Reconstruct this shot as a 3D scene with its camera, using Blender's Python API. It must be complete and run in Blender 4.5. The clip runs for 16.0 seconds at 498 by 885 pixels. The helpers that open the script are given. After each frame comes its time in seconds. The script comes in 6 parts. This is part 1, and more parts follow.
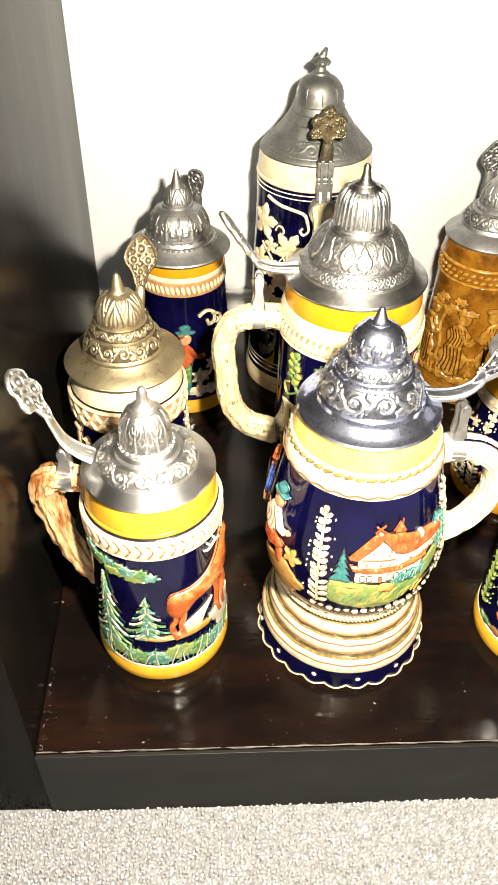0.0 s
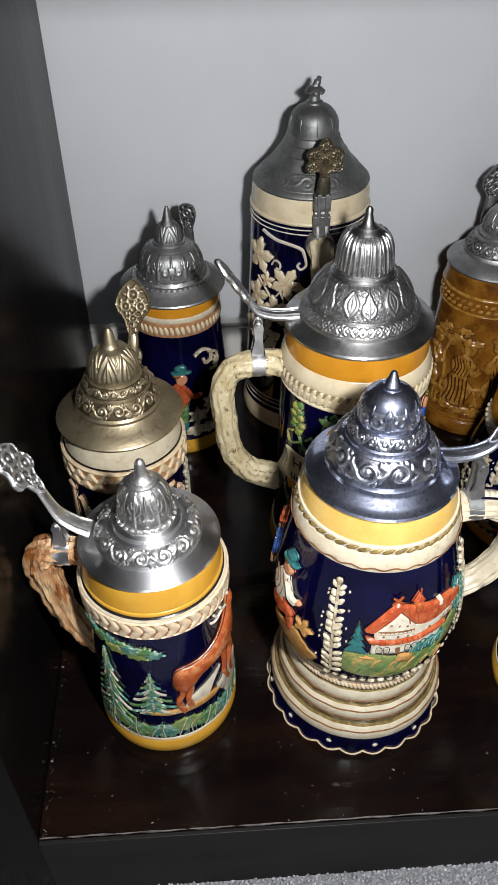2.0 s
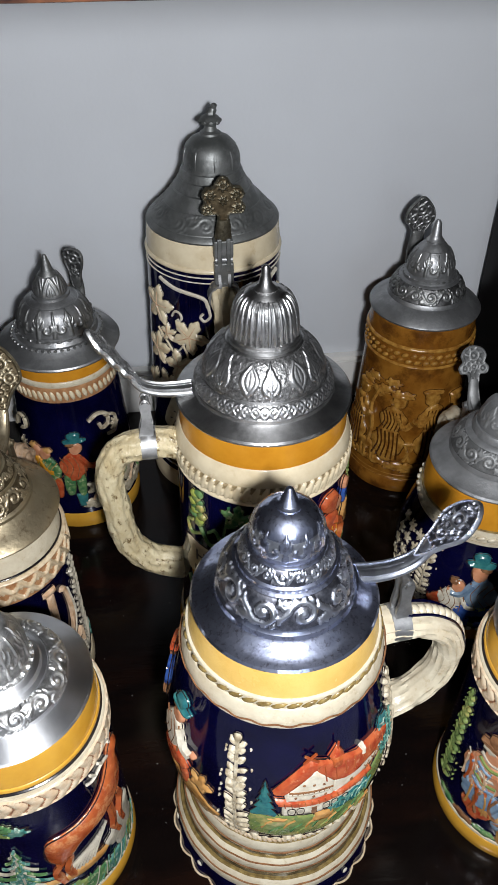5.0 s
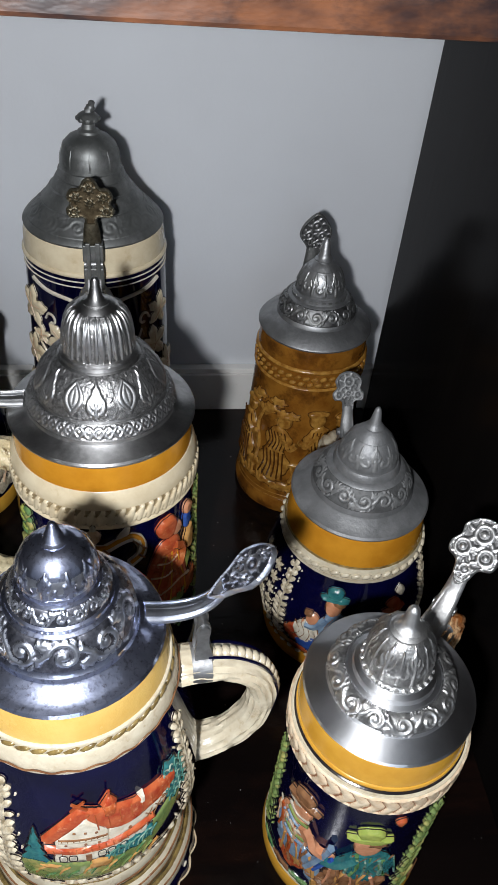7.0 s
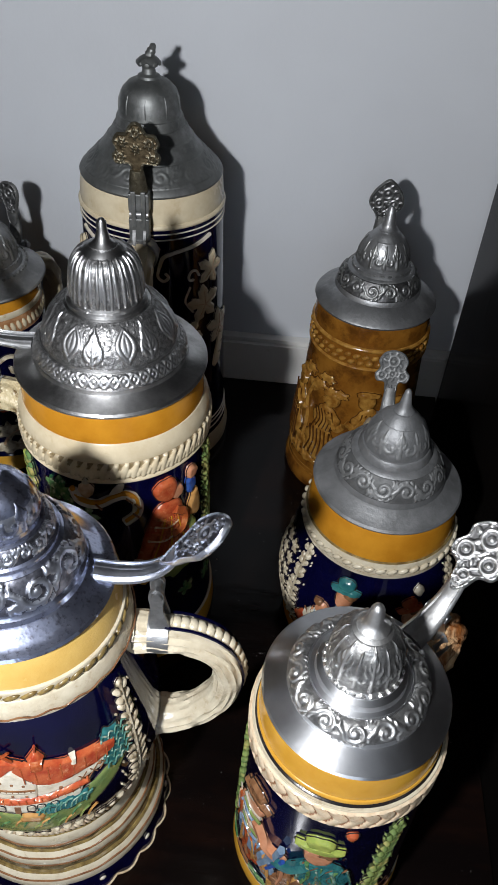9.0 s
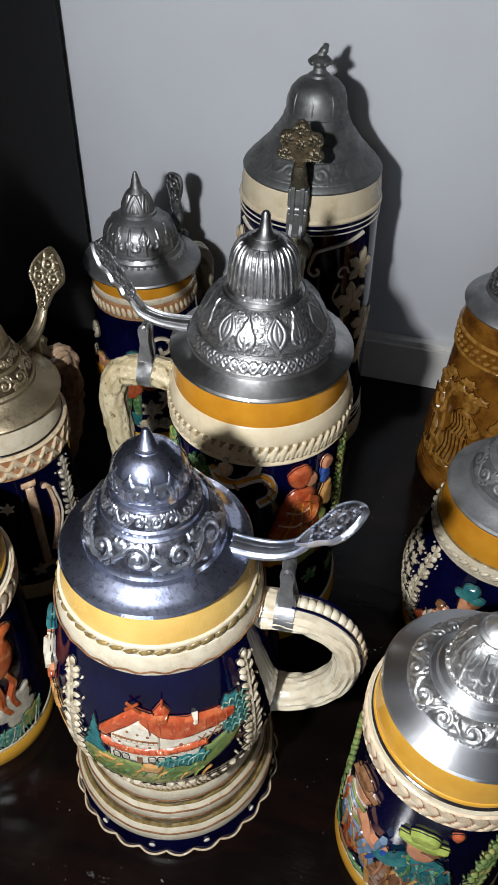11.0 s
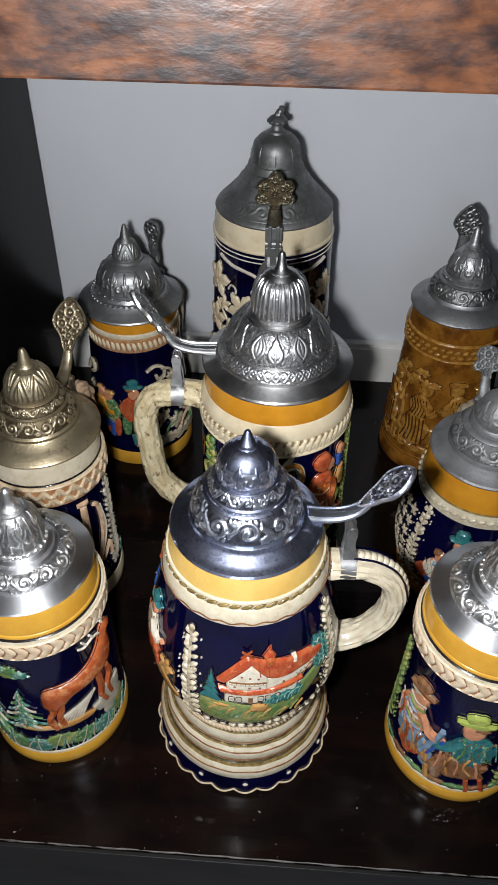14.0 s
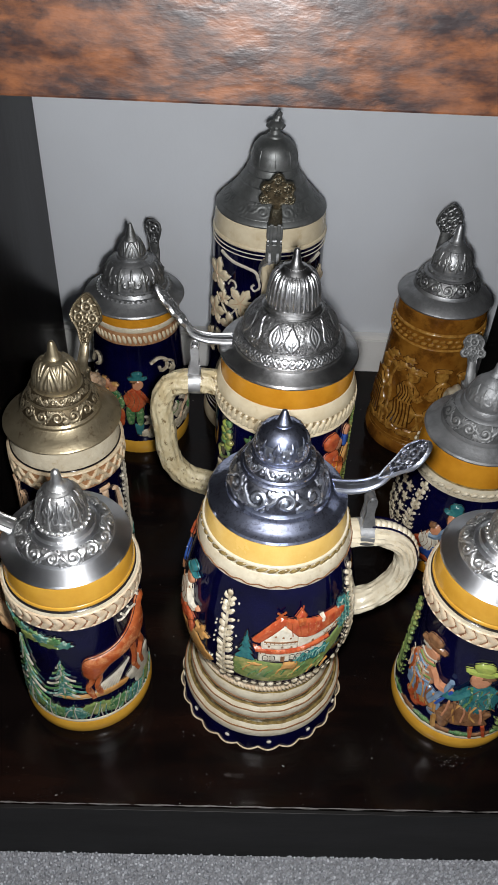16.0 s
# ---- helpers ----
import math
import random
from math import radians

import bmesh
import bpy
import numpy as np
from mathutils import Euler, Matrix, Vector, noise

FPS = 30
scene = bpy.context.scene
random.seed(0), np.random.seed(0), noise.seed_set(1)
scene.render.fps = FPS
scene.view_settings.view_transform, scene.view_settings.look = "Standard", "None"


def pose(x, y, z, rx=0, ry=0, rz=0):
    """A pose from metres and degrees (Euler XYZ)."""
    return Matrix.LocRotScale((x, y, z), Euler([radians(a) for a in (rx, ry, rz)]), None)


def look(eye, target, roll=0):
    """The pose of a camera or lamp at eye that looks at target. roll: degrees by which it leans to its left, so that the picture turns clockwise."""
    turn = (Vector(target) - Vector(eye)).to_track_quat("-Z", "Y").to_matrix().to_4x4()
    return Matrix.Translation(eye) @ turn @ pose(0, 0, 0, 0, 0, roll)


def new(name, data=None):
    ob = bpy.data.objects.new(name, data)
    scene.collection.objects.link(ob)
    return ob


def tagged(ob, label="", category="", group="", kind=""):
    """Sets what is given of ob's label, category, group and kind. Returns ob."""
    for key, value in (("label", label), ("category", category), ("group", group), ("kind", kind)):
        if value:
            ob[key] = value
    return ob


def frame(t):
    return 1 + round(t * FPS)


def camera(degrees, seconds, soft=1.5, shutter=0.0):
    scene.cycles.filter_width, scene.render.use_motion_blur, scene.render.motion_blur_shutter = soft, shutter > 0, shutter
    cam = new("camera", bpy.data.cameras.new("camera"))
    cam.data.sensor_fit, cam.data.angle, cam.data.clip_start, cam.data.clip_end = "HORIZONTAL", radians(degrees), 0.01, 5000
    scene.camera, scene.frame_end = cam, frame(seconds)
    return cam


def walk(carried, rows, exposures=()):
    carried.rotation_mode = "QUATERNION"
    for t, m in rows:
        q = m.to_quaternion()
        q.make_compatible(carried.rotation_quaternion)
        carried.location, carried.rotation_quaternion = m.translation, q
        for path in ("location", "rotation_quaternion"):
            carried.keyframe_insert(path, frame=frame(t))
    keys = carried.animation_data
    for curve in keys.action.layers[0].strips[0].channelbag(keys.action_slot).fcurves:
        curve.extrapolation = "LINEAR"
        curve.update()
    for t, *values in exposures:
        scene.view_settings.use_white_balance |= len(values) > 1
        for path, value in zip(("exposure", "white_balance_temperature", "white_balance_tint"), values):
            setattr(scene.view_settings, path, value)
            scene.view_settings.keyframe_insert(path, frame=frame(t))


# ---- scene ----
from mathutils import geometry

cam = camera(35.6, 16.0, soft=1.1)
PATH = [
    (0, (-0.001, 0.06, 0.473), (0.065, 1.575, -0.83), 0.8),
    (0.5, (-0.012, 0.064, 0.471), (0.06, 1.575, -0.837), 1.0),
    (1, (-0.012, 0.076, 0.484), (0.065, 1.584, -0.827), 1.0),
    (1.5, (-0.009, 0.087, 0.488), (0.064, 1.594, -0.825), 0.7),
    (2, (-0.005, 0.105, 0.486), (0.076, 1.615, -0.822), -0.6),
    (2.5, (-0.009, 0.124, 0.483), (0.095, 1.634, -0.824), -0.7),
    (3, (-0.009, 0.142, 0.485), (0.12, 1.652, -0.821), -0.2),
    (3.5, (-0.008, 0.158, 0.49), (0.143, 1.663, -0.817), 0.0),
    (4, (0.002, 0.173, 0.477), (0.176, 1.682, -0.824), 0.4),
    (4.2, (0.011, 0.177, 0.473), (0.193, 1.686, -0.826), 0.5),
    (6.3, (0.081, 0.217, 0.474), (0.333, 1.714, -0.828), 1.1),
    (6.5, (0.092, 0.216, 0.475), (0.346, 1.712, -0.829), 2.7),
    (7, (0.118, 0.211, 0.475), (0.378, 1.703, -0.83), 5.6),
    (7.5, (0.144, 0.214, 0.475), (0.332, 1.688, -0.864), 5.1),
    (8, (0.159, 0.223, 0.472), (0.286, 1.692, -0.879), 5.3),
    (8.2, (0.165, 0.224, 0.467), (0.264, 1.696, -0.884), 4.9),
    (10.3, (0.186, 0.221, 0.453), (-0.097, 1.649, -0.919), 2.8),
    (10.5, (0.183, 0.218, 0.455), (-0.122, 1.641, -0.917), 2.1),
    (11, (0.173, 0.211, 0.46), (-0.181, 1.624, -0.911), 1.3),
    (11.5, (0.162, 0.195, 0.464), (-0.217, 1.606, -0.901), 1.1),
    (12, (0.159, 0.179, 0.471), (-0.233, 1.596, -0.886), 1.1),
    (12.5, (0.15, 0.162, 0.483), (-0.254, 1.586, -0.862), 0.1),
    (13, (0.125, 0.15, 0.485), (-0.192, 1.604, -0.851), -0.2),
    (13.5, (0.118, 0.142, 0.49), (-0.084, 1.622, -0.84), -0.1),
    (14, (0.1, 0.125, 0.512), (0.015, 1.611, -0.824), 0.9),
    (14.5, (0.08, 0.119, 0.519), (0.06, 1.603, -0.821), 1.7),
    (15, (0.063, 0.108, 0.522), (0.069, 1.598, -0.813), 2.3),
    (15.5, (0.051, 0.093, 0.526), (0.081, 1.582, -0.808), 2.8),
    (16, (0.054, 0.087, 0.53), (0.102, 1.573, -0.808), 3.1),
]
EXPOSURES = [(0.0, 1.9, 8700, 8), (0.3, 1.42, 8400, 8), (0.6, 0.97, 8000, 9), (1.0, 0.5, 7400, 10), (1.5, 0.25, 6850, 10), (3.0, 0.18, 6500, 10), (4.5, 0.12, 6400, 10), (6.5, 0.02, 6350, 10), (13.5, 0.0, 6400, 10), (14.5, -0.08, 6450, 10), (16.0, -0.1, 6500, 10)]
walk(cam, [(t, look(eye, target, roll)) for t, eye, target, roll in PATH], EXPOSURES)

# ---- world, lamps ----
world = bpy.data.worlds.new("world")
scene.world = world
world.use_nodes = True
_nt = world.node_tree
_sky = _nt.nodes.new("ShaderNodeTexSky")
_sky.sky_type, _sky.sun_disc = "NISHITA", False
_sky.sun_elevation, _sky.sun_rotation = radians(25), radians(200)
_nt.links.new(_sky.outputs[0], _nt.nodes["Background"].inputs[0])
_nt.nodes["Background"].inputs[1].default_value = 0.06


def lamp(name, kind, energy, color, m, **more):
    data = bpy.data.lights.new(name, kind)
    data.energy, data.color = energy, color
    for key, value in more.items():
        if key == "size":
            data.shadow_soft_size = value
        elif key == "wide":
            data.shape, data.size, data.size_y = "RECTANGLE", value[0], value[1]
    ob = new(name, data)
    ob.matrix_world = m
    return ob


# the small hand torch that lights the shelf; a daylight fill added for ambient
lamp("torch", "POINT", 11.9, (0.985, 0.985, 0.995), pose(0.063, 0.150, 0.480), size=0.012)
# dull bluish fill, set in a made-up window opening out of view
lamp("added_window_fill", "AREA", 7.0, (0.72, 0.84, 1.0), pose(0.1, -2.72, 1.25, 90, 0, 0), wide=(1.5, 1.2))

# ---- materials ----


def material(name, c1, c2=None, scale=60.0, rough=0.4, metal=0.0, bump=0.0, bump_scale=200.0, spots=None, spot_scale=25.0, spot_cut=0.6,
             coat=0.0, rough_var=0.0, stretch=(1, 1, 1), ior=1.5, island=0.0, bump_dist=0.001, spot_soft=0.08, twin=0.0, share=0.5, brushed=0.0):
    """Two colours mixed by a fine noise, a coarser stain, uneven gloss and a fine bump."""
    m = bpy.data.materials.new(name)
    m.use_nodes = True
    nt = m.node_tree
    n, ln = nt.nodes, nt.links
    b = n["Principled BSDF"]
    b.inputs["Metallic"].default_value = metal
    b.inputs["Roughness"].default_value = rough
    b.inputs["IOR"].default_value = ior
    b.inputs["Coat Weight"].default_value = coat
    b.inputs["Coat Roughness"].default_value = 0.06
    tc = n.new("ShaderNodeTexCoord")
    mp = n.new("ShaderNodeMapping")
    mp.inputs["Scale"].default_value = stretch
    ln.new(tc.outputs["Object"], mp.inputs[0])

    def noisy(s, detail=4.0, r=0.6):
        t = n.new("ShaderNodeTexNoise")
        t.inputs["Scale"].default_value, t.inputs["Detail"].default_value, t.inputs["Roughness"].default_value = s, detail, r
        ln.new(mp.outputs[0], t.inputs["Vector"])
        return t.outputs["Fac"]

    def ramp(src, lo, hi):
        r = n.new("ShaderNodeMapRange")
        r.inputs["From Min"].default_value, r.inputs["From Max"].default_value = lo, hi
        ln.new(src, r.inputs["Value"])
        return r.outputs["Result"]

    def mix(f, a, bb):
        x = n.new("ShaderNodeMix")
        x.data_type = "RGBA"
        ln.new(f, x.inputs["Factor"])
        for k, v in (("A", a), ("B", bb)):
            socket = [i for i in x.inputs if i.name == k and i.type == "RGBA"][0]
            if isinstance(v, tuple):
                socket.default_value = (*v, 1)
            else:
                ln.new(v, socket)
        return [o for o in x.outputs if o.type == "RGBA"][0]
    c2 = c2 or tuple(0.8 * v for v in c1)
    col = mix(ramp(noisy(scale), 0.35, 0.65), c1, c2)
    if spots:
        col = mix(ramp(noisy(spot_scale, 6.0, 0.65), spot_cut - spot_soft, spot_cut + spot_soft), col, spots)
    if island:
        gi = n.new("ShaderNodeNewGeometry")
        hsv = n.new("ShaderNodeHueSaturation")
        ln.new(col, hsv.inputs["Color"])
        r2 = n.new("ShaderNodeMapRange")
        r2.inputs["To Min"].default_value, r2.inputs["To Max"].default_value = 1 - island, 1 + island
        ln.new(gi.outputs["Random Per Island"], r2.inputs["Value"])
        ln.new(r2.outputs[0], hsv.inputs["Value"])
        col = hsv.outputs[0]
    ln.new(col, b.inputs["Base Color"])
    if rough_var:
        r = n.new("ShaderNodeMapRange")
        r.inputs["From Min"].default_value, r.inputs["From Max"].default_value = 0.3, 0.7
        r.inputs["To Min"].default_value, r.inputs["To Max"].default_value = max(0.03, rough - rough_var), rough + rough_var
        ln.new(noisy(scale * 0.6, 5.0), r.inputs["Value"])
        ln.new(r.outputs[0], b.inputs["Roughness"])
    if bump:
        bp = n.new("ShaderNodeBump")
        bp.inputs["Strength"].default_value, bp.inputs["Distance"].default_value = bump, bump_dist
        ln.new(noisy(bump_scale, 3.0), bp.inputs["Height"])
        ln.new(bp.outputs[0], b.inputs["Normal"])
    if twin:
        # worn metal: a polished and a scuffed gloss side by side
        g, mx = n.new("ShaderNodeBsdfAnisotropic"), n.new("ShaderNodeMixShader")
        g.inputs["Roughness"].default_value = twin
        ln.new(col, g.inputs["Color"])
        if bump:
            ln.new(bp.outputs[0], g.inputs["Normal"])
        if brushed:
            # fine turning marks round the axis
            g.inputs["Anisotropy"].default_value = brushed
            tn = n.new("ShaderNodeTangent")
            tn.direction_type, tn.axis = "RADIAL", "Z"
            ln.new(tn.outputs[0], g.inputs["Tangent"])
        mx.inputs[0].default_value = share
        ln.new(b.outputs[0], mx.inputs[1])
        ln.new(g.outputs[0], mx.inputs[2])
        ln.new(mx.outputs[0], n["Material Output"].inputs["Surface"])
    return m


def glaze(name, c1, c2=None, **k):
    base = dict(scale=140, rough=0.16, bump=0.12, bump_scale=260, rough_var=0.06, bump_dist=0.0008)
    base.update(k)
    return material(name, c1, c2, **base)


COBALT = glaze("cobalt_glaze", (0.0009, 0.0009, 0.0105), (0.0022, 0.0022, 0.027), scale=40, rough=0.07, bump=0.10, bump_scale=80, rough_var=0.03)
CREAM = glaze("cream_glaze", (0.70, 0.61, 0.43), (0.60, 0.50, 0.33), scale=70, rough=0.24, spots=(0.50, 0.38, 0.22), spot_scale=60, spot_cut=0.68)
IVORY = glaze("ivory_glaze", (0.64, 0.58, 0.44), (0.54, 0.47, 0.34), scale=110, rough=0.24, bump=0.35, bump_scale=330, spots=(0.46, 0.37, 0.24), spot_scale=220, spot_cut=0.66)
WASHED = glaze("washed_cream_relief", (0.68, 0.61, 0.46), (0.30, 0.24, 0.15), scale=300, rough=0.3, bump=0.7, bump_scale=420)
YELLOW = glaze("honey_yellow_glaze", (0.66, 0.36, 0.045), (0.56, 0.28, 0.03), scale=45, rough=0.2)
PALE_YELLOW = glaze("pale_yellow_glaze", (0.68, 0.46, 0.14), (0.60, 0.37, 0.09), scale=45, rough=0.24, bump=0.2, bump_scale=900)
ORANGE = glaze("amber_glaze", (0.62, 0.28, 0.024), (0.50, 0.205, 0.014), scale=45, rough=0.2)
PEACH = glaze("peach_relief", (0.68, 0.50, 0.34), (0.48, 0.29, 0.16), scale=220, rough=0.3, bump=0.5, bump_scale=380, island=0.12)
BRAID = glaze("cream_braid", (0.68, 0.58, 0.42), (0.58, 0.42, 0.27), scale=200, rough=0.26, bump=0.4, bump_scale=380, island=0.08)
SWAG = glaze("tan_cream_relief", (0.66, 0.55, 0.38), (0.52, 0.39, 0.24), scale=240, rough=0.3, bump=0.6, bump_scale=380, spots=(0.28, 0.17, 0.08), spot_scale=300, spot_cut=0.66)
DARK_LINE = glaze("dark_line", (0.01, 0.009, 0.012), (0.02, 0.015, 0.012), rough=0.2)
GOLD_BEAD = glaze("olive_gold", (0.30, 0.215, 0.075), (0.13, 0.085, 0.03), scale=260, rough=0.24, island=0.3)
BARK = glaze("branch_brown", (0.64, 0.46, 0.26), (0.30, 0.10, 0.025), scale=85, rough=0.24, bump=1.0, bump_scale=280, bump_dist=0.0016, stretch=(1.6, 1.6, 0.35), spots=(0.13, 0.04, 0.012), spot_scale=150, spot_cut=0.6)
BONE = glaze("branch_cream", (0.66, 0.58, 0.38), (0.52, 0.42, 0.24), scale=90, rough=0.26, bump=1.0, bump_scale=260, bump_dist=0.0014, stretch=(1.2, 1.2, 0.7), spots=(0.17, 0.115, 0.05), spot_scale=190, spot_cut=0.61, spot_soft=0.05)
GREEN = glaze("leaf_green", (0.035, 0.13, 0.05), (0.14, 0.25, 0.09), scale=190, bump=0.9, bump_scale=330, spots=(0.50, 0.52, 0.30), spot_scale=260, spot_cut=0.62)
MOSS = glaze("meadow_green", (0.22, 0.27, 0.08), (0.11, 0.18, 0.06), scale=120, bump=0.6, bump_scale=330, spots=(0.46, 0.36, 0.12), spot_scale=90, spot_cut=0.6)
TEAL = glaze("fir_teal", (0.030, 0.14, 0.12), (0.12, 0.27, 0.21), scale=160, bump=0.9, bump_scale=330, spots=(0.50, 0.58, 0.47), spot_scale=300, spot_cut=0.60)
BLUEGREEN = glaze("deep_teal", (0.015, 0.10, 0.12), (0.04, 0.18, 0.17), scale=170, bump=0.6, bump_scale=330)
RED = glaze("brick_red", (0.35, 0.045, 0.016), (0.47, 0.115, 0.04), scale=190, bump=0.6, bump_scale=330, spots=(0.60, 0.28, 0.14), spot_scale=260, spot_cut=0.66)
RUST = glaze("stag_rust", (0.42, 0.105, 0.028), (0.27, 0.048, 0.014), scale=90, bump=0.7, bump_scale=300, spots=(0.58, 0.27, 0.11), spot_scale=110, spot_cut=0.62)
TAN = glaze("tan_earth", (0.52, 0.29, 0.10), (0.40, 0.19, 0.05), scale=120, bump=0.5, bump_scale=300)
GILT = material("worn_gilt", (0.30, 0.245, 0.14), (0.12, 0.09, 0.045), scale=160, rough=0.26, metal=0.7, bump=0.15, bump_scale=300, spots=(0.50, 0.45, 0.34), spot_scale=120, spot_cut=0.62)
WHITE = glaze("white_paint_glaze", (0.70, 0.66, 0.55), (0.54, 0.48, 0.37), scale=190, bump=0.6, bump_scale=300)
SKY = glaze("dusty_blue", (0.13, 0.20, 0.30), (0.22, 0.30, 0.38), scale=170, bump=0.5, bump_scale=300)
BLUE = glaze("bright_blue", (0.02, 0.06, 0.28), (0.04, 0.10, 0.34), scale=170, bump=0.4, bump_scale=300)
FLESH = glaze("terracotta_pink", (0.56, 0.27, 0.15), (0.48, 0.20, 0.10), scale=200, bump=0.4, bump_scale=300)
BROWN = glaze("umber", (0.15, 0.065, 0.03), (0.26, 0.13, 0.06), scale=200, bump=0.5, bump_scale=300)
GREY = glaze("stone_grey", (0.36, 0.33, 0.27), (0.52, 0.47, 0.36), scale=180, bump=0.6, bump_scale=300)
LIME = glaze("lime_hat", (0.38, 0.42, 0.09), (0.26, 0.33, 0.07), scale=150, bump=0.4)
AMBER = glaze("brown_amber_glaze", (0.26, 0.112, 0.016), (0.165, 0.060, 0.008), scale=60, rough=0.17, bump=0.25, bump_scale=260, spots=(0.09, 0.033, 0.006), spot_scale=55, spot_cut=0.57)
AMBER_DARK = glaze("pooled_brown_glaze", (0.085, 0.031, 0.006), (0.05, 0.018, 0.004), scale=120, rough=0.18)
AMBER_RELIEF = glaze("light_amber_relief", (0.40, 0.21, 0.042), (0.20, 0.08, 0.012), scale=160, rough=0.16, bump=0.4, bump_scale=330)
BRAID_GROUND = glaze("red_brown_wash", (0.36, 0.17, 0.08), (0.18, 0.075, 0.035), scale=200, rough=0.3)
SWAG_GROUND = glaze("terracotta_wash", (0.46, 0.25, 0.12), (0.30, 0.14, 0.06), scale=200, rough=0.3)
WASH = glaze("olive_wash_ground", (0.36, 0.28, 0.16), (0.20, 0.145, 0.07), scale=300, rough=0.3)
OUTLINE = glaze("dark_drawn_line", (0.035, 0.022, 0.018), (0.012, 0.010, 0.012), scale=300, rough=0.25)
INK = glaze("lettering_dark", (0.03, 0.018, 0.012), rough=0.3)

PEWTER = material("polished_pewter", (0.66, 0.66, 0.655), (0.48, 0.48, 0.48), scale=110, rough=0.18, metal=1.0, bump=0.12, bump_scale=300, rough_var=0.08, spots=(0.34, 0.34, 0.34), spot_scale=45, spot_cut=0.62, twin=0.52, share=0.55, brushed=0.35)
PEWTER_ORN = material("pewter_ornament", (0.74, 0.745, 0.75), (0.52, 0.525, 0.53), scale=120, rough=0.24, metal=1.0, bump=0.1, bump_scale=500, twin=0.48, share=0.5)
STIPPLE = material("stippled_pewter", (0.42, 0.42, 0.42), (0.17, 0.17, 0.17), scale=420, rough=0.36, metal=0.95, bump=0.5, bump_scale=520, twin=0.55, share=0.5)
# the ring ground is the same chrome; recess shade goes into its colour
CHROME_REC = material("chrome_recess_shade", (0.36, 0.37, 0.43), (0.15, 0.155, 0.19), scale=330, rough=0.2, metal=1.0, bump=0.15, bump_scale=500, twin=0.45, share=0.4)
# dark second material for the lower faces of cast bands and lift plates
RECESS = material("dark_metal_ground", (0.24, 0.24, 0.24), (0.11, 0.11, 0.11), scale=300, rough=0.42, metal=0.95, bump=0.15, bump_scale=600, twin=0.55)
DULL = material("dull_grey_pewter", (0.37, 0.375, 0.38), (0.27, 0.275, 0.278), scale=70, rough=0.38, metal=0.9, bump=0.22, bump_scale=400, rough_var=0.08, spots=(0.44, 0.445, 0.45), spot_scale=40, spot_cut=0.6, twin=0.65)
MATTE = material("matte_grey_pewter", (0.26, 0.265, 0.27), (0.19, 0.195, 0.198), scale=90, rough=0.55, metal=0.6, bump=0.2, bump_scale=500, rough_var=0.06, spots=(0.31, 0.315, 0.32), spot_scale=50, spot_cut=0.6)
OLD_PEWTER = material("weathered_pewter", (0.215, 0.222, 0.216), (0.135, 0.142, 0.138), scale=60, rough=0.52, metal=0.75, bump=0.12, bump_scale=300, rough_var=0.08, spots=(0.28, 0.285, 0.285), spot_scale=45, spot_cut=0.6)
MATTE_ORN = material("matte_grey_ornament", (0.30, 0.305, 0.305), (0.22, 0.225, 0.225), scale=200, rough=0.55, metal=0.6, bump=0.15, bump_scale=500)
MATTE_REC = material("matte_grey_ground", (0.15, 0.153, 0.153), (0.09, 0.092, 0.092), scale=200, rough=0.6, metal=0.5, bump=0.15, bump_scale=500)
DARK_BRONZE = material("dark_bronze", (0.26, 0.235, 0.17), (0.13, 0.115, 0.08), scale=260, rough=0.34, metal=0.9, bump=0.5, bump_scale=600, twin=0.6)
DULL_ORN = material("dull_pewter_ornament", (0.36, 0.365, 0.36), (0.22, 0.225, 0.22), scale=200, rough=0.38, metal=0.9, bump=0.15, bump_scale=500, twin=0.6)
SATIN = material("satin_tin", (0.84, 0.85, 0.87), (0.70, 0.71, 0.73), scale=50, rough=0.14, metal=1.0, bump=0.05, bump_scale=400, rough_var=0.06, twin=0.50, share=0.66, brushed=0.5)
SATIN_ORN = material("satin_tin_ornament", (0.82, 0.82, 0.81), (0.62, 0.62, 0.61), scale=160, rough=0.26, metal=1.0, bump=0.12, bump_scale=500, twin=0.5, share=0.5)
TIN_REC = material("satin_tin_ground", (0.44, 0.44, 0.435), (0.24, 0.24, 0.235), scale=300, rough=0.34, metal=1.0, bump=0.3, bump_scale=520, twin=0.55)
CHROME = material("specked_chrome", (0.68, 0.74, 0.95), (0.52, 0.57, 0.77), scale=120, rough=0.09, metal=1.0, bump=0.22, bump_scale=130, rough_var=0.05, spots=(0.30, 0.30, 0.38), spot_scale=520, spot_cut=0.60, twin=0.40, share=0.27)
CHROME_ORN = material("chrome_ornament", (0.82, 0.86, 0.95), (0.60, 0.63, 0.72), scale=150, rough=0.12, metal=1.0, bump=0.1, bump_scale=500, twin=0.42, share=0.42)
BRASS = material("aged_bronze", (0.44, 0.375, 0.255), (0.34, 0.285, 0.185), scale=45, rough=0.32, metal=0.95, bump=0.22, bump_scale=350, rough_var=0.1, spots=(0.20, 0.145, 0.085), spot_scale=160, spot_cut=0.64, twin=0.62)
BRASS_ORN = material("aged_bronze_ornament", (0.50, 0.43, 0.30), (0.32, 0.265, 0.175), scale=160, rough=0.36, metal=0.9, bump=0.15, bump_scale=500, twin=0.6)
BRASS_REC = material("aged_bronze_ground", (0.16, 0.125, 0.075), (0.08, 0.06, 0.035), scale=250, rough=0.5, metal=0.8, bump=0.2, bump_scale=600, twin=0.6)

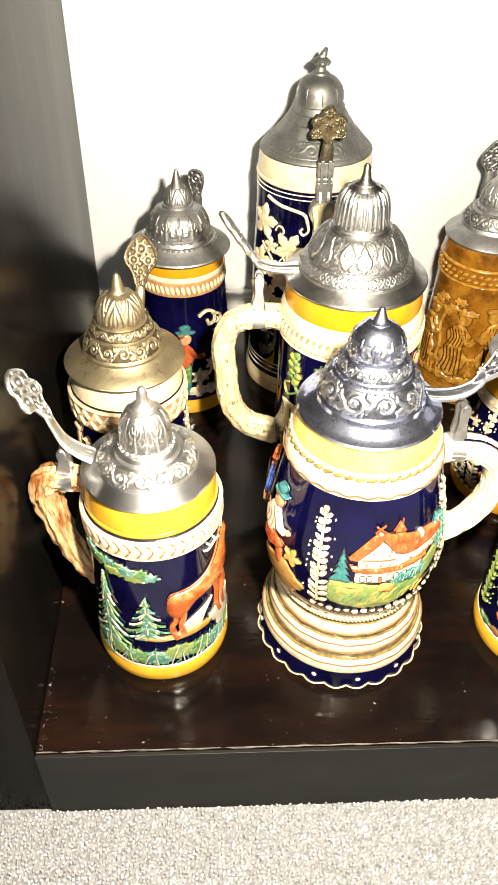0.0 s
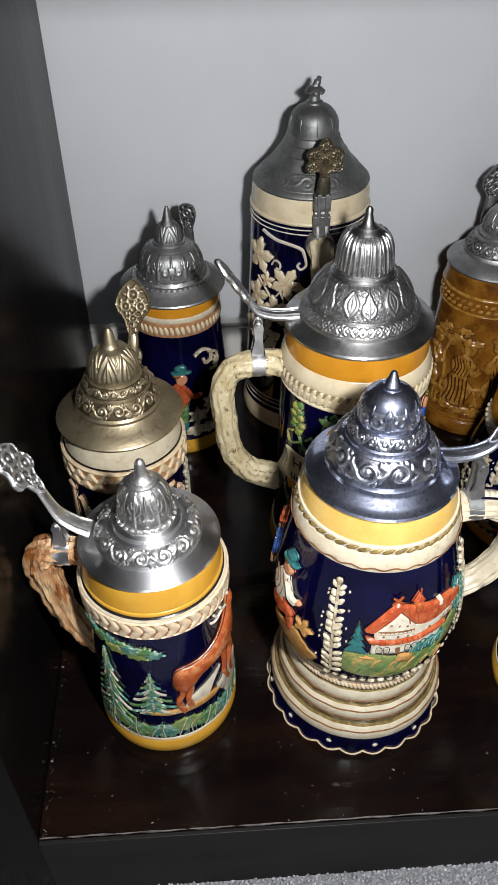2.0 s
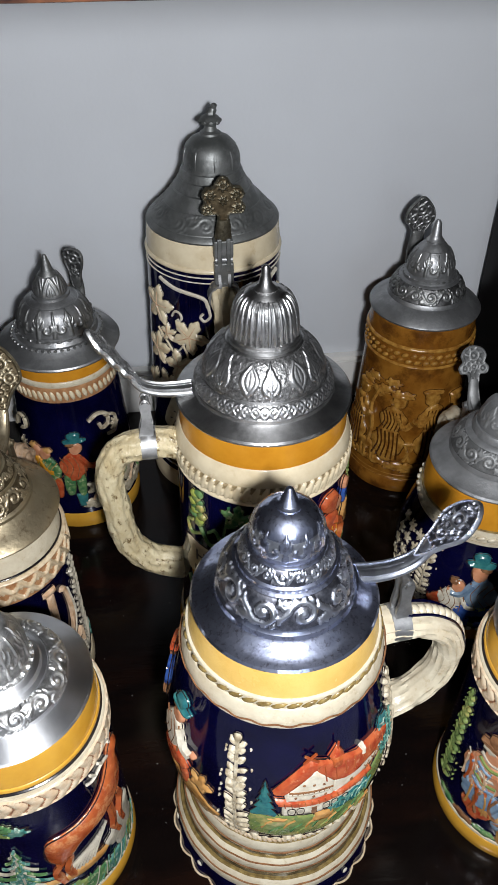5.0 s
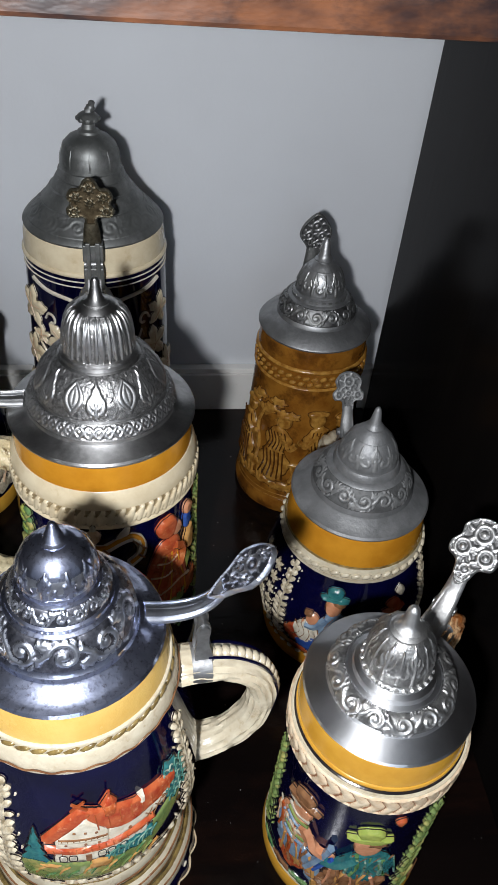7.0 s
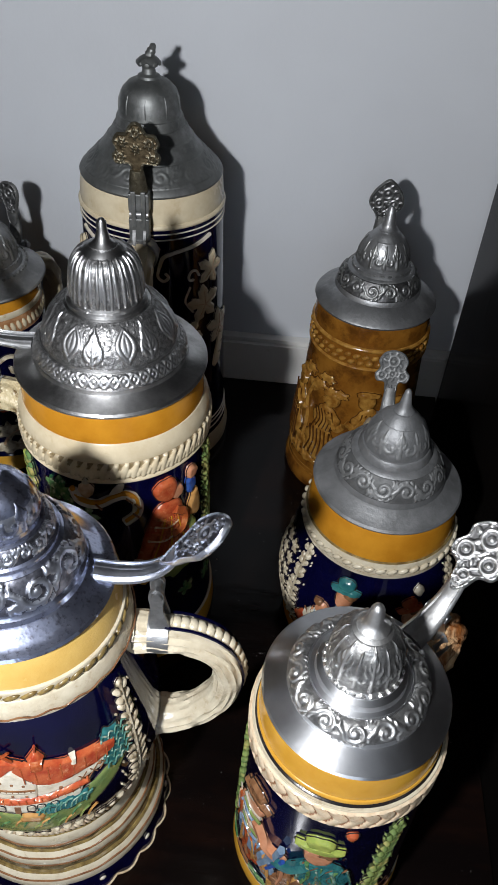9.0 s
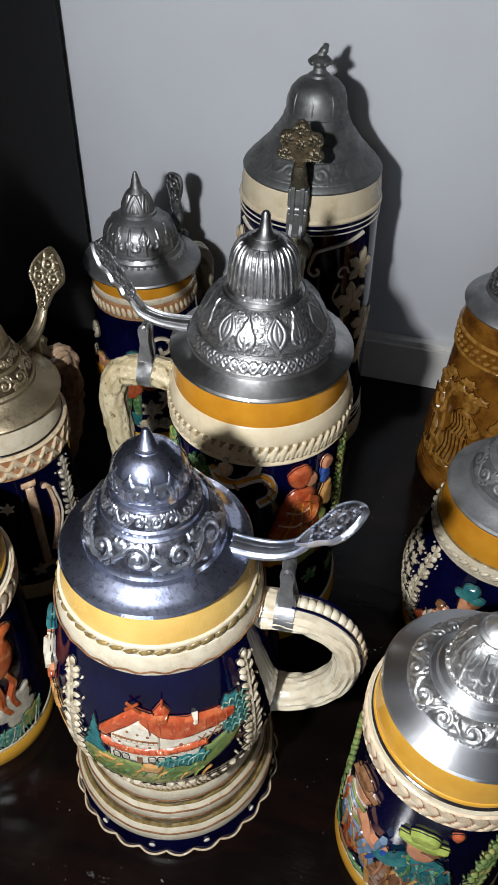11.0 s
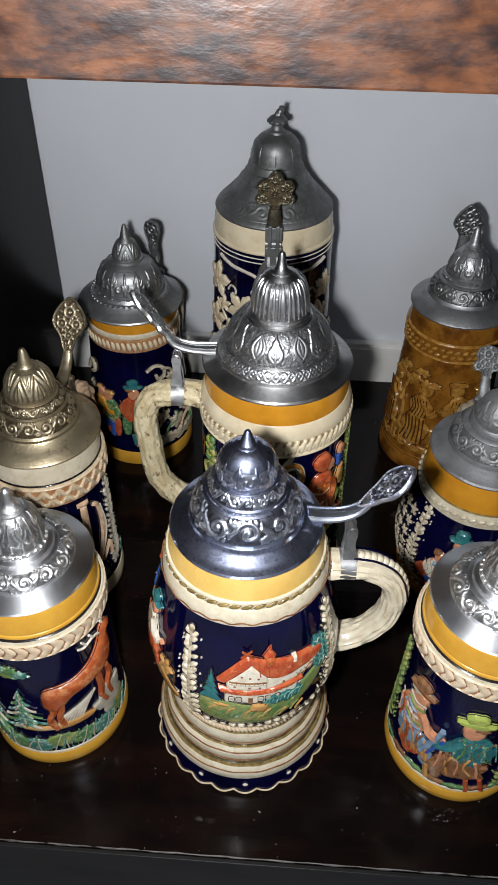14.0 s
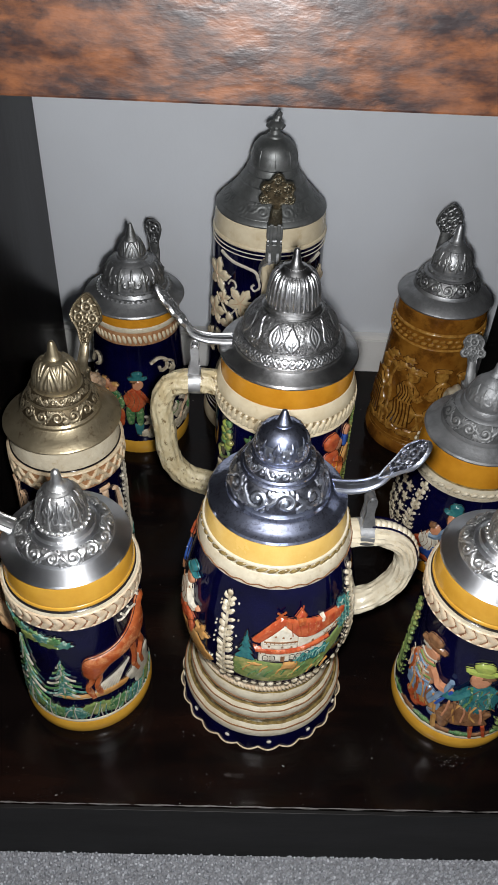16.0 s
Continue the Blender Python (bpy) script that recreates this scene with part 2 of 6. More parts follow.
WOOD = material("dark_stained_wood", (0.0030, 0.0020, 0.0019), (0.0046, 0.0030, 0.0027), scale=16, rough=0.16, bump=0.2, bump_scale=75, stretch=(0.35, 1.5, 1.5), spots=(0.0125, 0.0052, 0.0034), spot_scale=14, spot_cut=0.6, rough_var=0.07, spot_soft=0.12, ior=1.27)
FRONT = material("satin_black_front", (0.0060, 0.0056, 0.0054), (0.0095, 0.0085, 0.008), scale=22, rough=0.5, bump=0.08, bump_scale=160, stretch=(0.3, 1.0, 1.0), rough_var=0.1, ior=1.3)
# same dark stain as WOOD, coloured redder and brighter for the near torch
RAIL = material("torchlit_brown_wood", (0.0100, 0.0044, 0.0034), (0.052, 0.0195, 0.0078), scale=150, rough=0.4, bump=0.2, bump_scale=240, stretch=(0.5, 1.0, 1.1), spots=(0.0055, 0.0034, 0.0036), spot_scale=120, spot_cut=0.53, rough_var=0.12, spot_soft=0.1, ior=1.25)
SIDE = material("satin_black_panel", (0.0035, 0.003, 0.003), (0.006, 0.005, 0.0045), scale=14, rough=0.2, bump=0.12, bump_scale=60, stretch=(1.5, 1.5, 0.2), rough_var=0.05, ior=1.12)
WALL = material("pale_grey_paint", (0.63, 0.655, 0.69), (0.59, 0.61, 0.642), scale=5, rough=0.6, bump=0.12, bump_scale=260)
SKIRT = material("white_skirting_gloss", (0.78, 0.77, 0.74), (0.72, 0.71, 0.68), scale=20, rough=0.35, bump=0.05, bump_scale=200, spots=(0.55, 0.52, 0.47), spot_scale=90, spot_cut=0.7)
CEIL = material("ceiling_white", (0.75, 0.75, 0.74), (0.7, 0.7, 0.69), scale=4, rough=0.8, bump=0.1)
CARPET = material("grey_loop_carpet", (0.32, 0.325, 0.34), (0.19, 0.193, 0.205), scale=260, rough=0.95, bump=1.0, bump_scale=450, bump_dist=0.003)
PILE = material("carpet_yarn", (0.43, 0.44, 0.465), (0.29, 0.297, 0.315), scale=300, rough=0.95, bump=0.5, bump_scale=900, island=0.35)
EDGE_GLINT = material("worn_glint_edge", (0.16, 0.15, 0.145), (0.03, 0.025, 0.022), scale=120, rough=0.5)
DUST = material("pale_dust", (0.20, 0.19, 0.18), (0.13, 0.125, 0.12), rough=0.9)

# ---- mesh helpers ----
MM = 0.001


def finish(name, verts, faces, mat, parent=None, label="", smooth=True, sharp=35, mats=None, index=None):
    """One mesh object from numpy-like lists in millimetres."""
    me = bpy.data.meshes.new(name)
    me.from_pydata([tuple(float(c) * MM for c in v) for v in verts], [], [tuple(int(i) for i in f) for f in faces])
    for m in (mats or [mat]):
        me.materials.append(m)
    if index is not None:
        me.polygons.foreach_set("material_index", index)
    if smooth:
        me.shade_smooth()
        me.set_sharp_from_angle(angle=radians(sharp))
    me.update()
    ob = new(name, me)
    if parent:
        ob.parent = parent
    if label:
        tagged(ob, label)
    return ob


def part(name, geo, mat, parent, label="", **k):
    return finish(name, geo[0], geo[1], mat, parent, label, **k)


def join(*geos):
    V, Fc, o = [], [], 0
    for v, f in geos:
        V.extend(v)
        Fc.extend([tuple(i + o for i in ff) for ff in f])
        o += len(v)
    return V, Fc


def curve_through(pts, n, closed=False):
    """Catmull-Rom through the points."""
    p = np.array(pts, float)
    k = len(p)
    out = []
    for i in range(k if closed else k - 1):
        if closed:
            a, b, c, d = p[i - 1], p[i], p[(i + 1) % k], p[(i + 2) % k]
        else:
            b, c = p[i], p[i + 1]
            a = p[i - 1] if i else 2 * b - c
            d = p[i + 2] if i + 2 < k else 2 * c - b
        for j in range(n):
            t = j / n
            out.append(0.5 * (2 * b + (c - a) * t + (2 * a - 5 * b + 4 * c - d) * t * t + (3 * b - a - 3 * c + d) * t ** 3))
    if not closed:
        out.append(p[-1])
    return np.array(out)


def lathe(profile, seg=96, wave=None):
    """A turned form. profile: (r, z), from the bottom up; r 0 closes it. wave(angle, i) adds to the radius."""
    V, Fc, rings = [], [], []
    for i, (r, z) in enumerate(profile):
        if r < 1e-6:
            rings.append([len(V)])
            V.append((0, 0, z))
        else:
            ring = []
            for s in range(seg):
                a = 2 * math.pi * s / seg
                rr = r + (wave(a, i) if wave else 0)
                ring.append(len(V))
                V.append((rr * math.cos(a), rr * math.sin(a), z))
            rings.append(ring)
    for lo, hi in zip(rings, rings[1:]):
        for s in range(seg):
            t = (s + 1) % seg
            if len(lo) == 1 and len(hi) == 1:
                continue
            if len(lo) == 1:
                Fc.append((lo[0], hi[t], hi[s]))
            elif len(hi) == 1:
                Fc.append((lo[s], lo[t], hi[0]))
            else:
                Fc.append((lo[s], lo[t], hi[t], hi[s]))
    return V, Fc


def tube(path, radius, sides=6, side_axis=None, flat=1.0, rough=0.0, seed=0):
    """A rod along the path. radius: one number, or one per point. flat: width across side_axis over thickness."""
    p = np.array(path, float)
    n = len(p)
    rad = np.full(n, radius) if np.isscalar(radius) else np.array(radius, float)
    tg = np.gradient(p, axis=0)
    tg /= np.linalg.norm(tg, axis=1)[:, None] + 1e-9
    V, Fc = [], []
    up = np.array(side_axis if side_axis is not None else (0.31, 0.47, 0.83), float)
    for i in range(n):
        s = up - tg[i] * (up @ tg[i])
        s /= np.linalg.norm(s) + 1e-9
        w = np.cross(tg[i], s)
        for k in range(sides):
            a = 2 * math.pi * k / sides
            f = 1.0
            if rough:
                q = p[i] * 0.12 + np.array((3 * math.cos(a), 3 * math.sin(a), seed)) * 0.5
                f += rough * noise.noise(Vector(q)) + 0.5 * rough * noise.noise(Vector(q * 2.7))
            V.append(p[i] + rad[i] * f * (math.cos(a) * s * flat + math.sin(a) * w))
    for i in range(n - 1):
        for k in range(sides):
            m = (k + 1) % sides
            Fc.append((i * sides + k, i * sides + m, (i + 1) * sides + m, (i + 1) * sides + k))
    Fc.append(tuple(range(sides))[::-1])
    Fc.append(tuple((n - 1) * sides + k for k in range(sides)))
    return V, Fc


_u = []
for _i in range(5):
    _t = math.pi * _i / 4
    _u.append([(math.sin(_t) * math.cos(2 * math.pi * _k / 7), math.sin(_t) * math.sin(2 * math.pi * _k / 7), math.cos(_t)) for _k in range(7)] if 0 < _i < 4 else [(0, 0, math.cos(_t))])
BALL_V, BALL_F = [], []
_rings = []
for _r in _u:
    _rings.append(list(range(len(BALL_V), len(BALL_V) + len(_r))))
    BALL_V.extend(_r)
for _a, _b in zip(_rings, _rings[1:]):
    for _s in range(7):
        _t = (_s + 1) % 7
        if len(_a) == 1:
            BALL_F.append((_a[0], _b[_s], _b[_t]))
        elif len(_b) == 1:
            BALL_F.append((_a[_t], _a[_s], _b[0]))
        else:
            BALL_F.append((_a[_s], _b[_s], _b[_t], _a[_t]))


def beads(r, z, n, size, slant=0.0, phase=0.0):
    """n drops round a ring; size: along the ring, upright, outward; slant in degrees."""
    out = []
    ca, sa = math.cos(radians(slant)), math.sin(radians(slant))
    for i in range(n):
        a = 2 * math.pi * (i + phase) / n
        e, t = np.array((math.cos(a), math.sin(a), 0)), np.array((-math.sin(a), math.cos(a), 0))
        V = []
        for x, y, w in BALL_V:
            x, y = x * size[0], y * size[1]
            x, y = x * ca - y * sa, x * sa + y * ca
            V.append(e * (r + w * size[2]) + t * x + np.array((0, 0, z + y)))
        out.append((V, BALL_F))
    return join(*out)


def on_wall(rfun, th, z, u, v, h, turn):
    """A point of a wrapped design: u mm along the wall and v up from the anchor, h off the wall."""
    zz = z + v
    r = rfun(zz)
    a = radians(th - turn) + u / max(r, 5)
    return ((r + h) * math.cos(a), (r + h) * math.sin(a), zz)


def relief(outline, rfun, th, z, turn, thick=1.4, soft=1.6, step=1.3, smooth=3, base=-0.4):
    """A pillow-shaped raised form with this outline, wrapped on the wall of a vessel."""
    put = th if callable(th) else (lambda u, v, h: on_wall(rfun, th, z, u, v, h, turn))
    pts = curve_through(outline, smooth, True) if smooth else np.array(outline, float)
    lo, hi = pts.min(0), pts.max(0)
    nxt = np.roll(pts, -1, 0)
    seg = nxt - pts
    ln = (seg ** 2).sum(1) + 1e-9
    inner = []
    gx, gy = np.meshgrid(np.arange(lo[0], hi[0], step), np.arange(lo[1], hi[1], step))
    grid = np.c_[gx.ravel(), gy.ravel()]
    if len(grid):
        rng = np.random.RandomState(len(pts))
        grid = grid + rng.uniform(-0.2, 0.2, grid.shape) * step
        inside = np.zeros(len(grid), bool)
        for a, b in zip(pts, nxt):
            c = (a[1] > grid[:, 1]) != (b[1] > grid[:, 1])
            xx = a[0] + (grid[:, 1] - a[1]) * (b[0] - a[0]) / (b[1] - a[1] + 1e-12)
            inside ^= c & (grid[:, 0] < xx)
        grid = grid[inside]
    if len(grid):
        d = np.full(len(grid), 1e9)
        for a, s, l in zip(pts, seg, ln):
            t = np.clip(((grid - a) @ s) / l, 0, 1)
            d = np.minimum(d, np.linalg.norm(grid - a - t[:, None] * s, axis=1))
        keep = d > 0.3 * min(step, soft)
        inner, d = grid[keep], d[keep]
    k = len(pts)
    allp = [Vector(p) for p in pts] + [Vector(p) for p in inner]
    vs, _, fs, ov, _, _ = geometry.delaunay_2d_cdt(allp, [(i, (i + 1) % k) for i in range(k)], [], 1, 1e-5)
    V = []
    for p, src in zip(vs, ov):
        i = src[0] if src else 0
        if i < k:
            h = base
        else:
            q = min(1.0, d[i - k] / soft)
            h = thick * math.sqrt(max(0.0, 1 - (1 - q) ** 2))
        V.append(put(p.x, p.y, h))
    return V, [tuple(f) for f in fs]


def cord(pts, rfun, th, z, turn, radius=0.7, n=5, lift=0.2):
    """A thin raised line wrapped on the wall."""
    q = curve_through(pts, n)
    return tube([on_wall(rfun, th, z, u, v, lift, turn) for u, v in q], radius, 5)


def polar(n, fun, sx=1.0, sy=1.0, cx=0.0, cy=0.0, turn=0.0):
    return [(cx + sx * fun(a) * math.cos(a + turn), cy + sy * fun(a) * math.sin(a + turn)) for a in (2 * math.pi * i / n for i in range(n))]


def blob(w, h, lobes=7, amp=0.12, cx=0.0, cy=0.0, seed=1, n=28):
    r = random.Random(seed)
    ph = r.random() * 6
    return polar(n, lambda a: 1 + amp * math.sin(lobes * a + ph) + 0.5 * amp * math.sin((2 * lobes + 1) * a), w / 2, h / 2, cx, cy)


def flower(size, petals=5, deep=0.45, cx=0.0, cy=0.0, turn=0.3):
    return polar(petals * 8, lambda a: 1 - deep * (0.5 + 0.5 * math.cos(petals * a)) ** 0.6, size / 2, size / 2, cx, cy, turn)


def maple(size, cx=0.0, cy=0.0, turn=0.0):
    return polar(50, lambda a: 0.42 + 0.40 * abs(math.cos(2.5 * a)) ** 1.5 + 0.14 * abs(math.cos(7.5 * a)), size / 2, size / 2, cx, cy, turn)


def fir(h, w, tiers=5):
    left, right = [], []
    for i in range(tiers):
        f = (i + 1) / tiers
        y0 = h * (1 - f)
        left += [(-w / 2 * f, y0), (-w / 2 * f * 0.5, y0 + 0.05 * h)]
        right += [(w / 2 * f, y0), (w / 2 * f * 0.5, y0 + 0.05 * h)]
    seq = [(0, h)]
    for i in range(tiers):
        seq += [right[2 * i], right[2 * i + 1] if i < tiers - 1 else (w * 0.08, h * 0.01)]
    for i in reversed(range(tiers)):
        seq += [left[2 * i + 1] if i < tiers - 1 else (-w * 0.08, h * 0.01), left[2 * i]]
    return seq


def ribs(ring, n, rad=0.6, sides=5, bend=0.0, phase=0.0):
    rp = curve_through(ring, 5)
    m = len(rp)
    out = []
    for i in range(n):
        path = []
        for k, (r, z) in enumerate(rp):
            f = k / (m - 1)
            a = 2 * math.pi * (i + phase) / n + bend * math.sin(f * math.pi) * (1 if i % 2 else -1)
            path.append((r * math.cos(a), r * math.sin(a), z))
        out.append(tube(path, np.array([rad * (0.45 + 0.75 * math.sin(math.pi * min(1, 0.1 + k / (m - 1) * 0.9))) for k in range(m)]), sides))
    return join(*out)


def stroke_field(P, strokes, wrap):
    """Height of tapered raised strokes at the points P; a stroke is (points, radii, height), wrap the width of the repeat."""
    H = np.zeros(len(P))
    for pts, radii, high in strokes:
        q = np.array(pts, float)
        rr = np.interp(np.linspace(0, 1, len(q)), np.linspace(0, 1, len(radii)), radii)
        for shift in (-wrap, 0.0, wrap) if wrap else (0.0,):
            for i in range(max(1, len(q) - 1)):
                a, b = q[i] + (shift, 0), q[min(i + 1, len(q) - 1)] + (shift, 0)
                ab = b - a
                t = np.clip(((P - a) @ ab) / (ab @ ab + 1e-9), 0, 1)
                d = np.linalg.norm(P - a - t[:, None] * ab, axis=1) / (rr[i] + (rr[min(i + 1, len(q) - 1)] - rr[i]) * t)
                H = np.maximum(H, high * np.sqrt(np.clip(1 - d * d, 0, 1)))
    return H


def arc(cx, cy, r0, r1, a0, a1, n=14):
    return [(cx + (r0 + (r1 - r0) * k / n) * math.cos(a0 + (a1 - a0) * k / n), cy + (r0 + (r1 - r0) * k / n) * math.sin(a0 + (a1 - a0) * k / n)) for k in range(n + 1)]


def leaf_stroke(x, y, ang, long, wide, bend=0.5, high=1.0):
    pts = [(x + long * f * math.cos(ang + bend * f), y + long * f * math.sin(ang + bend * f)) for f in (0, 0.25, 0.5, 0.75, 1.0)]
    return pts, [0.35 * wide, wide, wide * 0.9, wide * 0.6, 0.15 * wide], high


def acanthus(c, L):
    """Two running scrolls with leaves, the second turned over."""
    out = []
    for k in (0, 1):
        f = 1 if k else -1
        cx, cy, R = c * (0.27 + 0.5 * k), L * 0.5, min(0.40 * L, 0.2 * c)
        sp = arc(cx, cy, R, R * 0.12, math.pi * 0.95, math.pi * 0.95 - 2.9 * math.pi, 30)
        out.append(([(x, cy + f * (y - cy)) for x, y in sp], [0.2 * R, 0.17 * R, 0.12 * R], 1.0))
        out.append(([(cx - 1.9 * R, cy - f * 0.3 * R), (cx - 1.4 * R, cy - f * 0.2 * R), (cx - R, cy + f * 0.2 * R)], [0.08 * R, 0.2 * R, 0.2 * R], 0.9))
        out.append(([(cx, cy), (cx + 0.01, cy)], [0.28 * R], 1.1))
        for j in range(5):
            a = 0.2 + 0.55 * j
            out.append(leaf_stroke(cx + 1.08 * R * math.cos(a), cy + f * 1.08 * R * math.sin(a), f * (a + 0.9), 0.62 * R, 0.16 * R, 0.6 * f, 0.85))
        for j in range(3):
            out.append(leaf_stroke(cx + R * (0.9 + 0.12 * j), cy - f * R * (0.55 + 0.16 * j), -f * (0.9 - 0.7 * j), 0.75 * R, 0.17 * R, -0.7 * f, 0.9))
            out.append(([(cx + R * (1.3 + 0.12 * j), cy + f * R * (0.2 - 0.35 * j)), (cx + R * (1.32 + 0.12 * j), cy + f * R * (0.2 - 0.35 * j))], [0.13 * R], 0.6))
            out.append(leaf_stroke(cx - R * (1.2 + 0.1 * j), cy + f * R * (0.35 + 0.2 * j), f * (2.2 - 0.8 * j), 0.6 * R, 0.15 * R, 0.5 * f, 0.8))
    return out


def guilloche(c, L):
    """Small eyes between crossing leaves, for narrow rings."""
    out = []
    for f in (1, -1):
        out.append(([(c * k / 16, L * (0.5 + f * 0.33 * math.cos(2 * math.pi * k / 16))) for k in range(17)], [0.1 * L], 0.9))
    out.append(([(c * 0.5, L * 0.5), (c * 0.5 + 0.01, L * 0.5)], [0.16 * L], 1.0))
    out.append(([(0.0, L * 0.5), (0.01, L * 0.5)], [0.12 * L], 1.0))
    for f in (1, -1):
        out.append(leaf_stroke(c * 0.06, L * (0.5 + 0.42 * f), 0.1 * f, c * 0.3, 0.08 * L, 0, 0.7))
        out.append(leaf_stroke(c * 0.94, L * (0.5 + 0.42 * f), math.pi - 0.1 * f, c * 0.3, 0.08 * L, 0, 0.7))
    return out


def pods(c, L):
    """Split ovals with flaring leaves on a grained ground."""
    out = []
    for f in (1, -1):
        out.append(([(c * (0.30 + f * 0.15 * math.sin(math.pi * t)), L * (0.14 + 0.68 * t)) for t in np.linspace(0, 1, 12)], [0.045 * L, 0.06 * L, 0.035 * L], 0.95))
        out.append(([(c * (0.30 + f * 0.05 * math.sin(math.pi * t)), L * (0.26 + 0.46 * t)) for t in np.linspace(0, 1, 8)], [0.03 * L, 0.075 * L, 0.03 * L], 0.8))
        for j in range(4):
            out.append(leaf_stroke(c * (0.72 + 0.03 * f), L * (0.14 + 0.13 * j), math.pi / 2 - f * (0.95 - 0.16 * j), (0.40 - 0.04 * j) * L, 0.055 * L, f * 0.7, 0.9))
    out.append(([(c * 0.72, L * 0.1), (c * 0.72, L * 0.9)], [0.05 * L, 0.06 * L, 0.02 * L], 1.0))
    r = random.Random(3)
    for j in range(34):
        x, y = c * r.random(), L * (0.05 + 0.9 * r.random())
        out.append(([(x, y), (x + 0.01, y)], [0.028 * L], 0.45))
    return out


def lancets(c, L):
    """Pointed arches with a rib, close round a bell."""
    out = []
    for f in (1, -1):
        out.append(([(c * (0.5 + f * 0.46 * math.cos(t * math.pi / 2) ** 0.7), L * (0.06 + 0.88 * t)) for t in np.linspace(0, 1, 12)], [0.09 * c, 0.10 * c, 0.09 * c], 1.0))
        out.append(([(c * (0.5 + f * 0.2 * math.cos(t * math.pi / 2)), L * (0.1 + 0.6 * t)) for t in np.linspace(0, 1, 8)], [0.07 * c, 0.06 * c, 0.03 * c], 0.7))
    out.append(([(c * 0.5, L * 0.08), (c * 0.5, L * 0.72)], [0.1 * c, 0.08 * c, 0.03 * c], 0.9))
    out.append(([(0, L * 0.5), (0, L * 0.96)], [0.04 * c, 0.12 * c, 0.05 * c], 0.8))
    return out


def bell_scrolls(c, L):
    """Standing palmettes between curling leaves."""
    out = []
    for f in (1, -1):
        out.append((arc(c * (0.5 + 0.26 * f), L * 0.34, 0.2 * c, 0.05 * c, math.pi / 2 - f * 0.9, math.pi / 2 - f * (0.9 + 4.4), 16), [0.055 * c, 0.05 * c], 0.9))
        for j in range(3):
            out.append(leaf_stroke(c * (0.5 + 0.03 * f), L * (0.36 + 0.14 * j), math.pi / 2 - f * (0.9 - 0.25 * j), (0.30 - 0.05 * j) * L, 0.05 * c, 0.5 * f, 0.85))
    out.append(([(c * 0.5, L * 0.06), (c * 0.5, L * 0.9)], [0.07 * c, 0.06 * c, 0.03 * c], 1.0))
    out.append(([(0, L * 0.1), (0, L * 0.85)], [0.07 * c, 0.05 * c, 0.03 * c], 0.8))
    return out


def flutes(c, L):
    """Two uneven flutes and a short one between."""
    return [([(c * (x + 0.05 * math.sin(3 * t + ph)), L * (v0 + (v1 - v0) * t)) for t in np.linspace(0, 1, 8)], [0.5 * w * c, w * c, w * c, 0.8 * w * c, 0.3 * w * c], h) for x, v0, v1, w, ph, h in ((0.22, 0.02, 0.98, 0.17, 0.0, 1.0), (0.7, 0.08, 0.9, 0.2, 2.0, 0.85), (0.46, 0.2, 0.7, 0.08, 1.0, 0.7))]


def swags(c, L):
    """Two rows of overlapping cloth loops under a cord."""
    out = [([(0, L * 0.95), (c, L * 0.95)], [0.05 * L], 0.9)]
    for row, (v, sh) in enumerate(((0.86, 0.5), (0.5, 0.0))):
        for k in range(3):
            out.append(([(c * (t + sh), L * (v - 0.07 * k - (0.34 - 0.07 * k) * math.sin(math.pi * t))) for t in np.linspace(0.06, 0.94, 9)], [0.06 * L, 0.085 * L, 0.06 * L], 1.0 - 0.15 * k))
        out.append(([(c * sh, L * v), (c * sh, L * (v - 0.3))], [0.06 * L, 0.08 * L, 0.05 * L], 0.9))
    return out


def chevrons(c, L):
    return [([(0.05 * c, L * 0.92), (0.62 * c, L * 0.5)], [0.14 * L, 0.2 * L], 1.0), ([(0.05 * c, L * 0.08), (0.62 * c, L * 0.5)], [0.14 * L, 0.2 * L], 1.0),
            ([(0, L * 0.98), (c, L * 0.98)], [0.06 * L], 0.9), ([(0, L * 0.02), (c, L * 0.02)], [0.06 * L], 0.9)]


def knots(c, L):
    return [([(0.16 * c, L * 0.12), (0.30 * c, L * 0.5), (0.62 * c, L * 0.9)], [0.13 * L, 0.2 * L, 0.12 * L], 1.0), ([(0.62 * c, L * 0.16), (0.84 * c, L * 0.44)], [0.10 * L, 0.14 * L], 0.9)]


